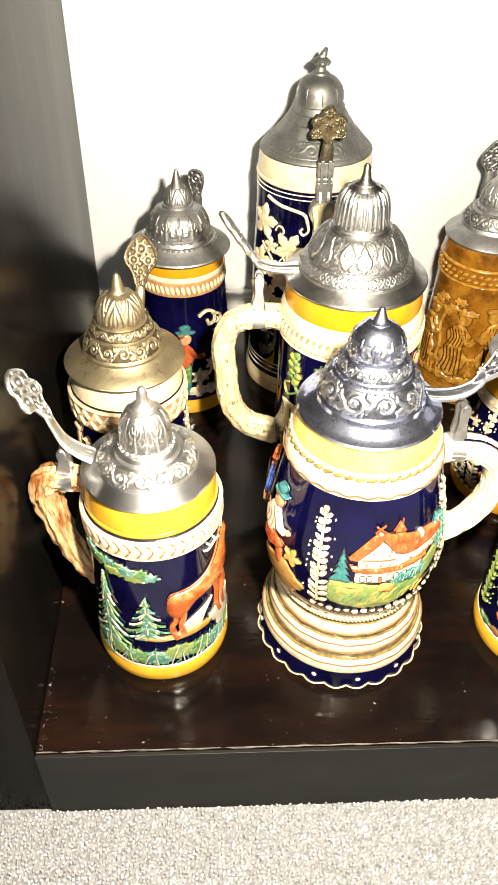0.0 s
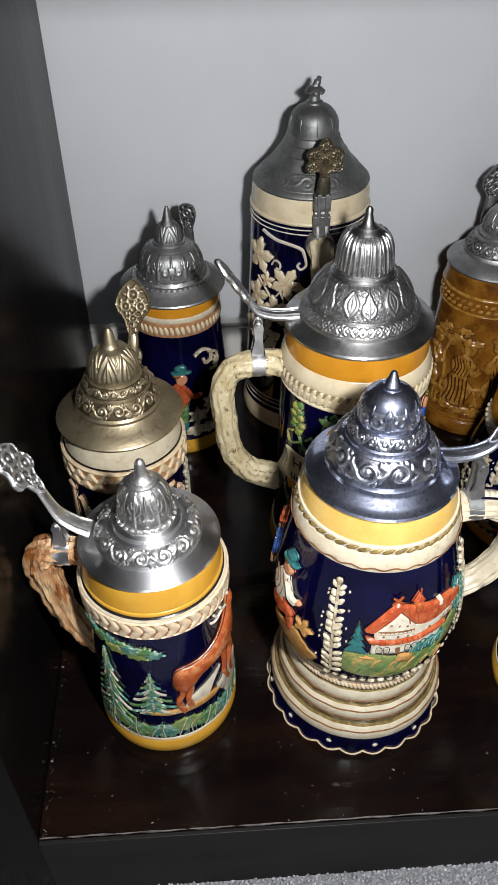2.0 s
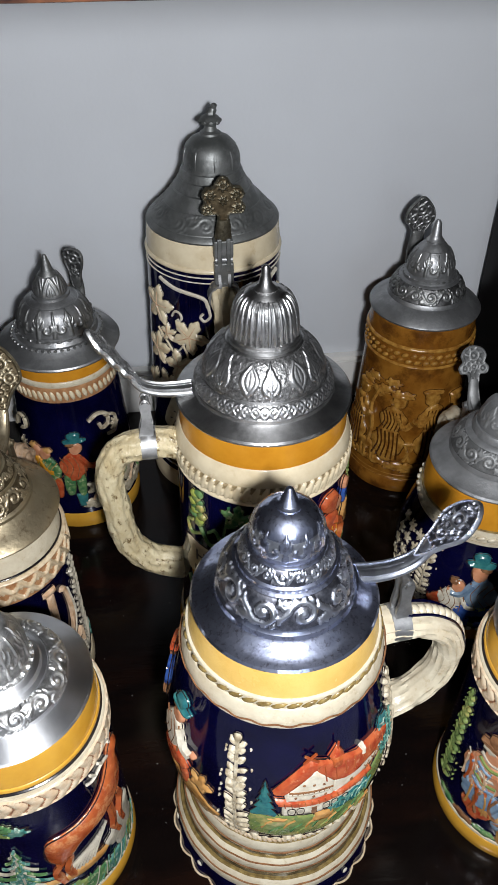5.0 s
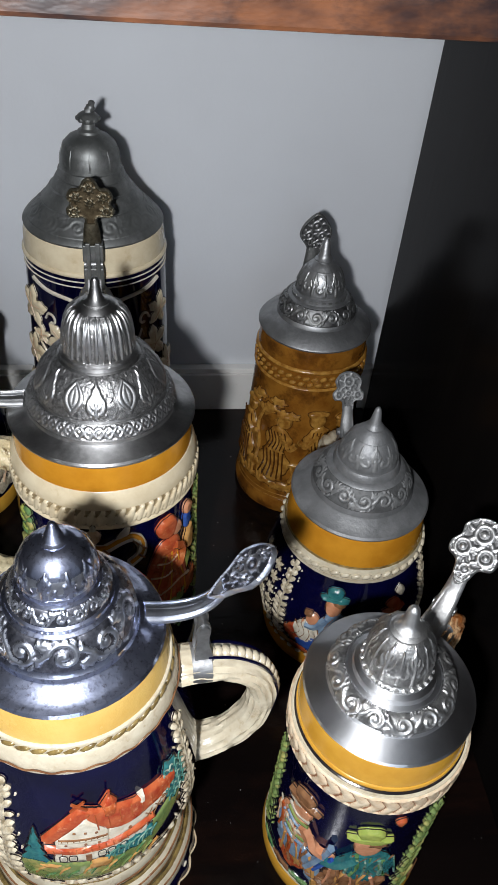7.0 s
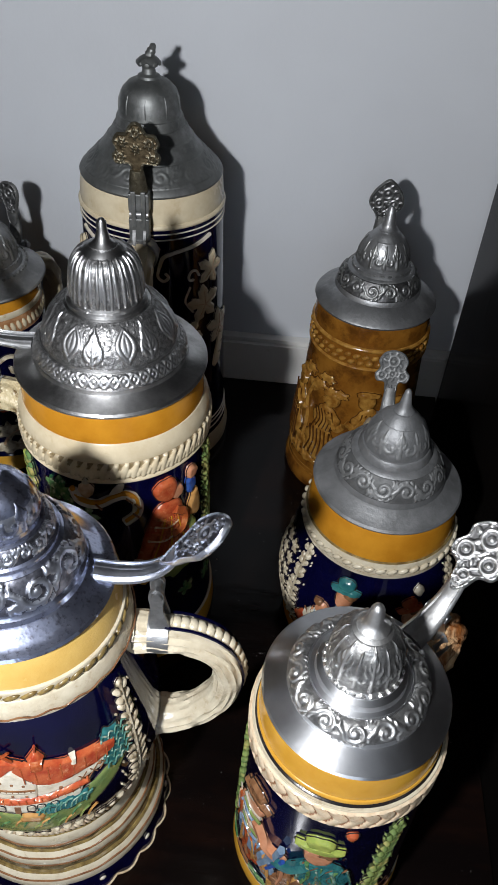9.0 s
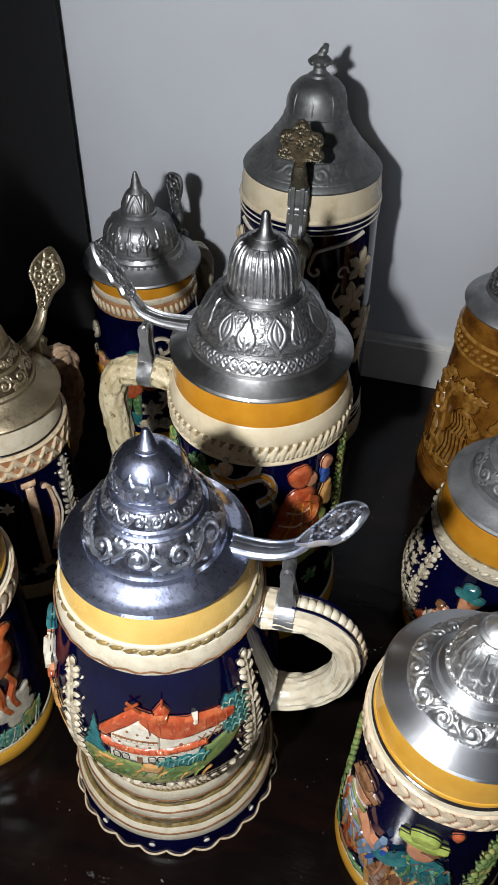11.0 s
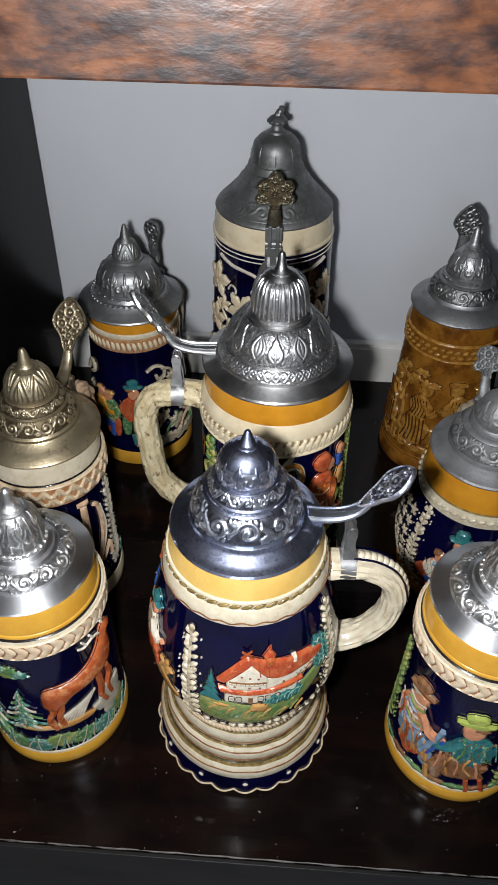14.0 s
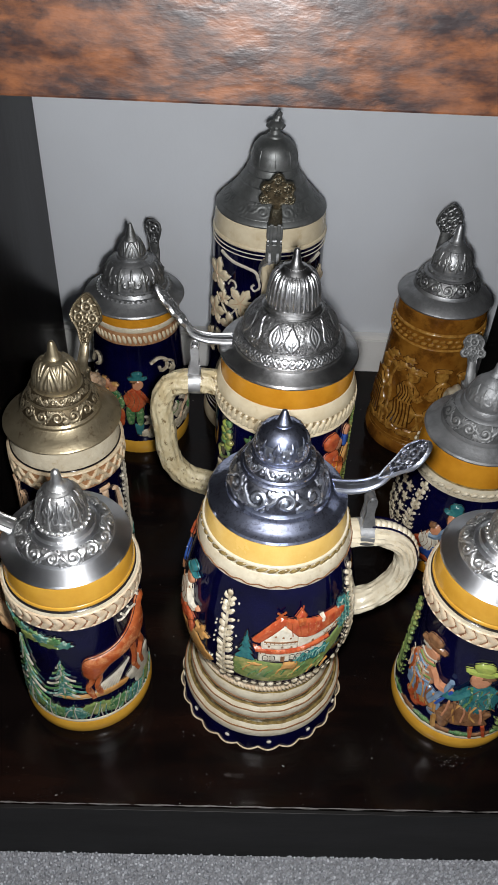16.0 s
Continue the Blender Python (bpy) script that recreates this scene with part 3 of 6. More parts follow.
def cast_band(parent, name, ring, n, motif, mats, label, depth=0.8, cols=44, rows=22, cut=0.3, phase=0.0):
    """A turned band that carries a cast pattern: the raised parts in the first material, the ground in the second."""
    rp = curve_through(ring, 8)
    ds = np.r_[0, np.cumsum(np.linalg.norm(np.diff(rp, axis=0), axis=1))]
    L = ds[-1]
    c = 2 * math.pi * rp[:, 0].mean() / n
    gu, gv = np.meshgrid(np.arange(cols) / cols * c, np.linspace(0, 1, rows) * L)
    H = stroke_field(np.c_[gu.ravel(), gv.ravel()], motif(c, L), c).reshape(rows, cols)
    H = np.tile(H, (1, n))
    s = np.linspace(0, 1, rows) * L
    r, z = np.interp(s, ds, rp[:, 0]), np.interp(s, ds, rp[:, 1])
    tr, tz = np.gradient(r), np.gradient(z)
    ln = np.hypot(tr, tz) + 1e-9
    off = H * depth
    off[0] = off[-1] = -0.7
    rad = r[:, None] + off * (tz / ln)[:, None]
    zz = z[:, None] - off * (tr / ln)[:, None]
    m = cols * n
    a = 2 * math.pi * (np.arange(m) / cols + phase) / n
    V = np.stack([rad * np.cos(a), rad * np.sin(a), zz], -1).reshape(-1, 3)
    Fc, index = [], []
    for i in range(rows - 1):
        for k in range(m):
            k1 = (k + 1) % m
            Fc.append((i * m + k, i * m + k1, (i + 1) * m + k1, (i + 1) * m + k))
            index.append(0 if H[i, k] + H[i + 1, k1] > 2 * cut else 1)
    return finish(name, V, Fc, None, parent, label, mats=list(mats), index=index, sharp=70)


def box(x0, x1, y0, y1, z0, z1, bevel=0.0):
    """A block in millimetres with chamfered edges."""
    bm = bmesh.new()
    bmesh.ops.create_cube(bm, size=1)
    for v in bm.verts:
        v.co = Vector(((x0 + x1) / 2 + v.co.x * (x1 - x0), (y0 + y1) / 2 + v.co.y * (y1 - y0), (z0 + z1) / 2 + v.co.z * (z1 - z0)))
    if bevel:
        bmesh.ops.bevel(bm, geom=list(bm.edges), offset=bevel, segments=2, affect="EDGES", profile=0.6)
    bm.verts.index_update()
    geo = [tuple(v.co) for v in bm.verts], [tuple(v.index for v in f.verts) for f in bm.faces]
    bm.free()
    return geo


def moved(geo, f):
    return [f(np.array(v, float)) for v in geo[0]], geo[1]

# ---- the setting ----


def slab(name, x0, x1, y0, y1, z0, z1, mat, label, category, bevel=0.0):
    ob = finish(name, *box(x0, x1, y0, y1, z0, z1, bevel), mat, smooth=False)
    return tagged(ob, label, category, kind="structure")


FLOOR_Z = -77
slab("floor", -2100, 2300, -2800, 900, FLOOR_Z - 60, FLOOR_Z, CARPET, "grey loop-pile carpet floor of the room", "floor")
slab("wall_north", -2100, 2300, 818, 900, FLOOR_Z, 2400, WALL, "pale grey painted wall behind the shelf", "wall")
slab("wall_west", -2200, -2100, -2800, 900, FLOOR_Z, 2400, WALL, "pale grey painted side wall of the room", "wall")
slab("wall_east", 2300, 2400, -2800, 900, FLOOR_Z, 2400, WALL, "pale grey painted side wall of the room", "wall")
slab("ceiling", -2200, 2400, -2900, 900, 2400, 2480, CEIL, "plain white ceiling of the room", "ceiling")
# unseen wall; its opening is added to hold the daylight fill
south = join(box(-2200, -700, -2900, -2800, FLOOR_Z, 2400), box(900, 2400, -2900, -2800, FLOOR_Z, 2400),
             box(-700, 900, -2900, -2800, FLOOR_Z, 600), box(-700, 900, -2900, -2800, 1900, 2400))
tagged(finish("wall_south", *south, WALL, smooth=False), "pale grey painted wall with an added window opening", "wall", kind="structure")
skirt = join(box(-2100, 2300, 806, 817.7, FLOOR_Z, 40, 0.0), box(-2100, 2300, 809, 817.7, 40.2, 45, 1.0))
tagged(finish("baseboard", *skirt, SKIRT, smooth=False), "white gloss skirting board along the wall", "baseboard", kind="structure")

# the bookcase bay that holds the steins
bookcase = tagged(new("bookcase"), "dark-stained wooden bookcase bay standing on the carpet", "bookcase")


def flare(left):
    def f(v):
        k = (v[1] - 309) / 509.0
        v[0] += (-7.5 if left else 8.5) * k
        return v
    return f


part("side_panel", moved(box(-201, -124, 309, 800, FLOOR_Z, 1150, 0.5), flare(True)), SIDE, bookcase, "satin black side panel", smooth=False)
part("side_panel", moved(box(325.5, 402, 309, 800, FLOOR_Z, 1150, 0.5), flare(False)), SIDE, bookcase, "satin black side panel", smooth=False)


def board(z0, z1, y0, y1, cut=0.0):
    geo = box(-123.6, 325.1, y0, y1, z0, z1, 0.8)

    def f(v):
        k = (v[1] - 309) / 509.0
        v[0] += -7.5 * k if v[0] < 0 else 8.5 * k
        return v
    return moved(geo, f)


part("bottom_board", board(FLOOR_Z, 0, 309.5, 805), WOOD, bookcase, "polished near-black bottom board with dust", smooth=False)
part("front_board", box(-123.4, 324.9, 306.8, 309.4, FLOOR_Z, -1.2, 0.4), FRONT, bookcase, "satin black front board of the plinth", smooth=False)
part("shelf_board", board(446.2, 526, 336, 800), RAIL, bookcase, "red-brown wooden shelf board, torch-lit tone in its colour", smooth=False)
part("top_board", board(1075, 1150, 309.5, 800), WOOD, bookcase, "dark top board", smooth=False)

# pale strip on the front edge: its highlight painted in, along with wear
edge = [(-123 + 448 * k / 60.0, 310.1 + 0.15 * math.sin(k * 1.7), -0.35) for k in range(61)]
part("worn_glint_strip", tube(edge, [0.55 + 0.3 * math.sin(k * 0.9) * math.sin(k * 2.3) for k in range(61)], 5), EDGE_GLINT, bookcase, "pale worn front edge with its highlight painted on")
# dust on the board
_r = random.Random(5)
geos = []
for _i in range(420):
    x, y = _r.uniform(-115, 318), 311 + 470 * _r.random() ** 1.6
    if _r.random() < 0.25:
        x = -122 + abs(_r.gauss(0, 3)) - 8 * (y - 309) / 509
    s = _r.uniform(0.12, 0.38) * (2.0 if _r.random() < 0.06 else 1)
    a = _r.random() * 6
    geos.append(([np.array((x, y, 0.05)) + np.array((b[0] * s * 1.5 * math.cos(a) - b[1] * s * math.sin(a), b[0] * s * math.sin(a) + b[1] * s, b[2] * s * 0.5)) for b in BALL_V], BALL_F))
for _c in ((222, 357), (62, 340), (192, 520), (215, 352)):
    for _i in range(16):
        s = _r.uniform(0.1, 0.3)
        p = np.array((_c[0] + _r.gauss(0, 5), _c[1] + _r.gauss(0, 1.6) - 9, 0.05))
        geos.append(([p + np.array(b) * s * np.array((1.6, 1, 0.5)) for b in BALL_V], BALL_F))
tagged(finish("dust_specks", *join(*geos), DUST), "pale dust specks on the dark board", "dust", kind="stuff")

# carpet loops before the bookcase
_r = random.Random(9)
V, Fc = [], []
y = 150.0
while y < 307:
    x = -330.0
    while x < 420:
        px, py, h, w, a = x + _r.uniform(-1, 1), y + _r.uniform(-1, 1), _r.uniform(1.6, 4.0), _r.uniform(1.0, 1.7), _r.random() * 6
        o = len(V)
        for k in range(5):
            b = a + 2 * math.pi * k / 5
            V.append((px + w * math.cos(b), py + w * math.sin(b), FLOOR_Z - 0.2))
        for k in range(5):
            b = a + 2 * math.pi * k / 5
            V.append((px + 0.7 * w * math.cos(b) + 0.5, py + 0.7 * w * math.sin(b), FLOOR_Z + h * 0.75))
        V.append((px + _r.uniform(-0.6, 0.6), py, FLOOR_Z + h))
        for k in range(5):
            m = (k + 1) % 5
            Fc += [(o + k, o + m, o + 5 + m, o + 5 + k), (o + 5 + k, o + 5 + m, o + 10)]
        x += 2.9
    y += 2.6
tagged(finish("carpet_pile", V, Fc, PILE), "grey flecked loops of the carpet pile", "carpet", kind="stuff")

# ---- steins ----


class Deco:
    """Places wrapped reliefs on one vessel."""

    def __init__(self, root, prof, turn):
        self.root, self.turn = root, turn
        zs, rs = [p[1] for p in prof], [p[0] for p in prof]
        self.rfun = lambda z: float(np.interp(z, zs, rs))

        self.edges, self.edge_mat = [], OUTLINE

    def geo(self, outline, th, z, **k):
        pts = curve_through(outline, k.get("smooth", 3), True) if k.get("smooth", 3) else np.array(outline, float)
        if np.ptp(pts, axis=0).max() > 5.5:
            lift = 0.3 * k.get("thick", 1.4)
            self.edges.append(tube([on_wall(self.rfun, th, z, p[0], p[1], lift, self.turn) for p in (*pts, pts[0])], 0.3, 4))
        return relief(outline, self.rfun, th, z, self.turn, **k)

    def shape(self, name, outline, mat, th, z, label="", **k):
        return self.several(name, [(self.geo(outline, th, z, **k), mat)], label)

    def line(self, pts, th, z, radius=0.7, lift=0.2):
        return cord(pts, self.rfun, th, z, self.turn, radius, 5, lift)

    def several(self, name, items, label=""):
        """One part of several colours: items are (geometry, material)."""
        mats, index = [], []
        items = [*items, *[(g, self.edge_mat) for g in self.edges]]
        self.edges = []
        for g, m in items:
            if m not in mats:
                mats.append(m)
            index += [mats.index(m)] * len(g[1])
        V, Fc = join(*[g for g, _ in items])
        return finish(name, V, Fc, None, self.root, label, mats=mats, index=index, sharp=60)

    def figure(self, th, z, h, hat, coat, legs, side=1, seated=False, hair=BROWN, thick=2.6):
        """A plain relief shape of a costumed figurine."""
        q = h / 60.0
        items = []
        lean = 4 * q * side
        if seated:
            items.append((self.geo(blob(26 * q, 15 * q, 3, 0.08, 5 * q * side, 12 * q, 4), th, z, thick=thick), legs))
            items.append((self.geo(blob(9 * q, 18 * q, 2, 0.08, 15 * q * side, 4 * q, 5), th, z, thick=thick * 0.8), legs))
        else:
            items.append((self.geo(blob(9 * q, 26 * q, 2, 0.06, -4 * q, 10 * q, 4), th, z, thick=thick * 0.8), legs))
            items.append((self.geo(blob(9 * q, 26 * q, 2, 0.06, 5 * q, 10 * q, 6), th, z, thick=thick * 0.8), legs))
        items.append((self.geo(blob(21 * q, 27 * q, 4, 0.07, lean * 0.3, 28 * q, 7), th, z, thick=thick), coat))
        for f in range(4):
            items.append((self.line([(-8 * q + 5 * q * f, 38 * q), (-7 * q + 4 * q * f + lean, 28 * q), (-9 * q + 6 * q * f, 18 * q)], th, z, 0.45, thick * 0.9), hair))
        items.append((self.line([(7 * q * side, 36 * q), (13 * q * side, 27 * q), (19 * q * side, 26 * q)], th, z, 2.6 * q, thick * 0.7), coat))
        items.append((self.geo(blob(5.5 * q, 5 * q, 3, 0.05, 20 * q * side, 26 * q, 3, 12), th, z, thick=thick * 0.8, step=1.0), FLESH))
        items.append((self.geo(blob(11 * q, 12 * q, 3, 0.03, lean, 45 * q, 3, 16), th, z, thick=thick * 1.1), FLESH))
        items.append((self.geo(blob(9 * q, 6 * q, 5, 0.1, lean - 3 * q * side, 49 * q, 8, 16), th, z, thick=thick * 1.15), hair))
        if hat:
            items.append((self.geo(blob(19 * q, 4.6 * q, 2, 0.05, lean, 52 * q, 2, 16), th, z, thick=thick * 1.3, soft=1.0), hat))
            items.append((self.geo(blob(11 * q, 9 * q, 3, 0.06, lean, 55.5 * q, 2, 16), th, z, thick=thick * 1.2), hat))
        return self.several("relief_figure", items, "raised painted figurine shape in plain colours")

    def fir_tree(self, th, z, h, w, tiers, label):
        """A drooping fir with pale-tipped branches."""
        items = [(self.geo(fir(h, w * 0.8, tiers), th, z, thick=1.3, soft=1.4, step=1.2, smooth=2), TEAL)]
        for i in range(tiers):
            f = (i + 1) / tiers
            for k in range(-2, 3):
                u = k * 0.24 * w * f
                y = h * (1 - f) + h * 0.16 - abs(k) * h * 0.02
                items.append((self.line([(u * 0.35, y + h * 0.04), (u, y - h * 0.05), (u * 1.45, y - h * 0.12 + abs(k) * 1.1)], th, z, 0.75, 1.2), (TEAL, GREY, GREEN)[(i + k) % 3]))
        items.append((self.line([(0, h * 0.9), (0.5, h * 1.06)], th, z, 0.7, 0.8), TEAL))
        return self.several("fir_tree", items, label)

    def leaf_column(self, th, z0, z1, mat, wide=9.0, tilt=0.0):
        """An upright garland of small leaves with dots beside them."""
        items, r = [], random.Random(int(z0 + th * 3))
        n = max(5, int((z1 - z0) / 5.2))
        for i in range(n):
            f = i / n
            v = (z1 - z0) * f
            w = wide * (1.1 - 0.5 * f)
            for s in (-1, 1):
                ang = math.pi / 2 - s * r.uniform(0.75, 1.15)
                ln, wd, x0, y0 = w * r.uniform(0.62, 0.78), r.uniform(1.5, 2.0), tilt * f, v + r.uniform(0, 2)
                ca, sa = math.cos(ang), math.sin(ang)
                leaf = [(0, 0.2), (0.3, 0.9), (0.6, 1.0), (0.85, 0.7), (1, 0), (0.85, -0.7), (0.6, -1.0), (0.3, -0.9)]
                items.append((self.geo([(x0 + a * ln * ca - b * wd * sa, y0 + a * ln * sa + b * wd * ca) for a, b in leaf], th, z0, thick=r.uniform(1.5, 2.3), soft=1.1, step=0.9, smooth=2), mat))
                if r.random() < 0.6:
                    items.append((self.geo(blob(1.7, 1.7, 2, 0.02, s * w * r.uniform(0.72, 0.9) + tilt * f, v + r.uniform(2, 6), 1, 8), th, z0, thick=1.2, soft=0.8, step=0.7, smooth=1), mat))
        items.append((self.line([(0, 0), (tilt * 0.5, (z1 - z0) * 0.5), (tilt, z1 - z0)], th, z0, 0.9, 1.0), mat))
        items.append((self.geo(blob(wide * 0.4, 6, 3, 0.1, tilt, z1 - z0, 2, 14), th, z0, thick=1.8), mat))
        return self.several("leaf_garland", items, "cream raised leaf garland")


def body_part(root, prof, mat, label, name="body", seg=112):
    return part(name, lathe(prof, seg), mat, root, label, sharp=30)


def band(root, name, r, z0, z1, mat, label="", bulge=0.8, seg=96, r1=None):
    """A rounded ring between two heights."""
    r1 = r if r1 is None else r1
    prof = [(r - 4, z0), (r - 0.8, z0), (r, z0 + 0.5), (0.5 * (r + r1) + bulge, 0.5 * (z0 + z1)), (r1, z1 - 0.5), (r1 - 0.8, z1), (r1 - 4, z1)]
    fine = curve_through(prof[1:6], 4)
    return part(name, lathe([prof[0], *[tuple(p) for p in fine], prof[6]], seg), mat, root, label, sharp=40)


def rope(root, r, z, n, size, mat, slant=35, rows=1, gap=3.0, label="", name="rope_ring"):
    geos = [beads(r, z + gap * (k - (rows - 1) / 2), n, size, slant * (1 if k % 2 else -1) if rows > 1 else slant, 0.5 * k) for k in range(rows)]
    return part(name, join(*geos), mat, root, label, sharp=80)


def lid_of(root, prof, mat, label, seg=112):
    return part("lid", lathe(prof, seg), mat, root, label, sharp=28)


def flat_map(origin, direction, bow=0.0):
    """A mapper for plates that stand on a lid: u across, v along direction in the upright plane of the handle, h off the plate."""
    d = np.array((direction[0], 0, direction[1]), float)
    d /= np.linalg.norm(d)
    nrm = np.array((-d[2], 0, d[0]))
    o = np.array((origin[0], 0, origin[1]), float)

    def f(u, v, h):
        return o + np.array((0, 1, 0)) * u + d * v + nrm * (h + bow * v * v)
    return f


def plate(outline, put, thick=1.3, detail=None):
    """A cast plate: rolled rim, rosettes and leaves on both faces. Also gives the height of every point, to tell ground from relief."""
    pts = curve_through(outline, 4, True)
    lo, hi = pts.min(0), pts.max(0)
    nxt = np.roll(pts, -1, 0)
    gx, gy = np.meshgrid(np.arange(lo[0], hi[0], 0.55), np.arange(lo[1], hi[1], 0.55))
    grid = np.c_[gx.ravel(), gy.ravel()]
    inside, d = np.zeros(len(grid), bool), np.full(len(grid), 1e9)
    for a, b in zip(pts, nxt):
        c = (a[1] > grid[:, 1]) != (b[1] > grid[:, 1])
        inside ^= c & (grid[:, 0] < a[0] + (grid[:, 1] - a[1]) * (b[0] - a[0]) / (b[1] - a[1] + 1e-12))
        t = np.clip(((grid - a) @ (b - a)) / ((b - a) @ (b - a) + 1e-9), 0, 1)
        d = np.minimum(d, np.linalg.norm(grid - a - t[:, None] * (b - a), axis=1))
    keep = inside & (d > 0.3)
    grid, d = grid[keep], d[keep]
    strokes = []
    for u, v, r in detail or []:
        strokes.append((arc(u, v, r, r * 0.9, 0.6, 6.6, 18), [0.26 * r], 1.0))
        strokes.append(([(u, v), (u + 0.01, v)], [0.36 * r], 1.1))
        for k in range(7):
            strokes.append(leaf_stroke(u + 1.2 * r * math.cos(k * 0.9), v + 1.2 * r * math.sin(k * 0.9), k * 0.9, 0.8 * r, 0.26 * r, 0.5, 0.8))
    H = stroke_field(grid, strokes, 0) if strokes else np.zeros(len(grid))
    H = np.maximum(H, np.exp(-((d - 0.9) / 0.5) ** 2))
    h = thick * np.sqrt(np.clip(1 - (1 - np.clip(d / 1.2, 0, 1)) ** 2, 0, 1)) * 0.7 + 0.9 * H
    k = len(pts)
    vs, _, fs, ov, _, _ = geometry.delaunay_2d_cdt([Vector(p) for p in pts] + [Vector(p) for p in grid], [(i, (i + 1) % k) for i in range(k)], [], 1, 1e-5)
    V, up = [], []
    for side in (1, -1):
        for p, src in zip(vs, ov):
            i = src[0] if src else 0
            V.append(put(p.x, p.y, 0.0 if i < k else side * h[i - k]))
            up.append(1.0 if i < k else H[i - k])
    m = len(vs)
    Fc = [tuple(f) for f in fs] + [tuple(reversed([i + m for i in f])) for f in fs]
    return (V, Fc), [0 if sum(up[i] for i in f) > 0.32 * len(f) else 1 for f in Fc]


def thumb_lift(lid, arm, arm_r, outline, origin, direction, mat, detail=None, flat=2.2, label="", bow=0.0, grow=1.0, ground=None):
    """The lever on a lid: a flat curved arm and an ornamented plate."""
    path = curve_through([(s, 0, z) for s, z in arm], 6)
    rr = np.interp(np.linspace(0, 1, len(path)), np.linspace(0, 1, len(arm_r)), arm_r)
    geos = [tube(path, rr, 14, (0, 1, 0), flat)]
    for off in (-0.5, 0.0, 0.5):
        geos.append(tube([(p[0] - 0.2, off * r * flat * 1.3, p[2] + r * 0.9) for p, r in zip(path, rr)], 0.45, 4))
    outline = [(u * grow, v * grow) for u, v in outline]
    detail = [(u * grow, v * grow, r * grow) for u, v, r in detail or []]
    body = join(*geos)
    cast, index = plate(outline, flat_map(origin, direction, bow), 1.5, detail)
    V, Fc = join(body, cast)
    return finish("thumb_lift", V, Fc, None, lid, label, mats=[mat, ground or RECESS], index=[0] * len(body[1]) + index, sharp=60)


def hinge(root, s, z_top, z_handle, hr, mat, label=""):
    """The hinge tower, with its pin, and the strap round the handle."""
    geos = []
    for y in (-3.4, 3.4):
        outline = [(-3.2, 0), (-2.6, (z_top - z_handle) * 0.55), (-3.2, z_top - z_handle - 3), (0, z_top - z_handle + 1.4), (3.2, z_top - z_handle - 3), (2.6, (z_top - z_handle) * 0.5), (5.0, 1.0), (4.6, -2)]
        pts = curve_through(outline, 3, True)
        k = len(pts)
        V = [(s + p[0], y - 1.0, z_handle + p[1]) for p in pts] + [(s + p[0], y + 1.0, z_handle + p[1]) for p in pts]
        Fc = [tuple(range(k))[::-1], tuple(range(k, 2 * k))] + [(i, (i + 1) % k, k + (i + 1) % k, k + i) for i in range(k)]
        geos.append((V, Fc))
    geos.append(tube([(s, -6, z_top - 2.2), (s, 6, z_top - 2.2)], 2.3, 12))
    tower = part("hinge", join(*geos), mat, root, label, sharp=40)
    ring = []
    for k in range(25):
        a = 2 * math.pi * k / 24
        ring.append((0, (hr + 1.0) * 1.06 * math.cos(a), (hr + 1.0) * math.sin(a)))
    V, Fc = [], []
    for dx in (-4.5, 4.5):
        for rr in (1.0, 0.86):
            V += [(s + dx, p[1] * rr, z_handle - hr + p[2] * rr) for p in ring[:-1]]
    n = 24
    for k in range(n):
        m = (k + 1) % n
        Fc += [(k, m, 2 * n + m, 2 * n + k), (n + m, n + k, 3 * n + k, 3 * n + m), (m, k, n + k, n + m), (2 * n + k, 2 * n + m, 3 * n + m, 3 * n + k)]
    part("hinge_strap", (V, Fc), mat, root, "bright metal strap round the handle", sharp=40)
    return tower


def handle_of(root, pts, radii, mat, label, flat=1.0, rough=0.0, sides=36, n=7, grooves=0, deep=1.0):
    """A looped handle; grooves: ridges that run along it, as on bark."""
    path = curve_through([(s, 0, z) for s, z in pts], n)
    rr = np.interp(np.linspace(0, 1, len(path)), np.linspace(0, 1, len(radii)), radii)
    V, Fc = tube(path, rr, 44, (0, 1, 0), flat, rough)
    if grooves:
        for i in range(len(path)):
            for k in range(44):
                a = 2 * math.pi * k / 44
                w = 1 + 0.085 * deep * math.sin(grooves * a + 1.6 * deep * math.sin(i * 0.33)) + 0.04 * deep * math.sin((grooves * 2 + 1) * a + i * 0.35)
                if rough:
                    q = Vector(V[i * 44 + k])
                    w += 0.03 * deep * noise.noise(q * 0.18) - 0.22 * deep * max(0.0, noise.noise(q * 0.42 + Vector((7, 3, 1))) - 0.3)
                V[i * 44 + k] = path[i] + (V[i * 44 + k] - path[i]) * w
    return part("handle", (V, Fc), mat, root, label, sharp=60)


def stein(x, y, turn, label):
    root = tagged(new("beer_stein"), label, "beer stein", "lidded beer steins on the shelf")
    root.matrix_world = pose(x * MM, y * MM, 0, 0, 0, turn)
    return root


def profile(pts, n=5):
    return [tuple(p) for p in curve_through(pts, n)]


BUD_PLATE = [(0, -1), (3, 2), (4.5, 7), (8.5, 9), (9.5, 13), (7.5, 17), (8, 21), (4.5, 25), (0, 26.5), (-4.5, 25), (-8, 21), (-7.5, 17), (-9.5, 13), (-8.5, 9), (-4.5, 7), (-3, 2)]
BUD_RINGS = [(-4.6, 12.5, 3.0), (4.6, 12.5, 3.0), (0, 20, 3.4), (0, 5.5, 2.0)]
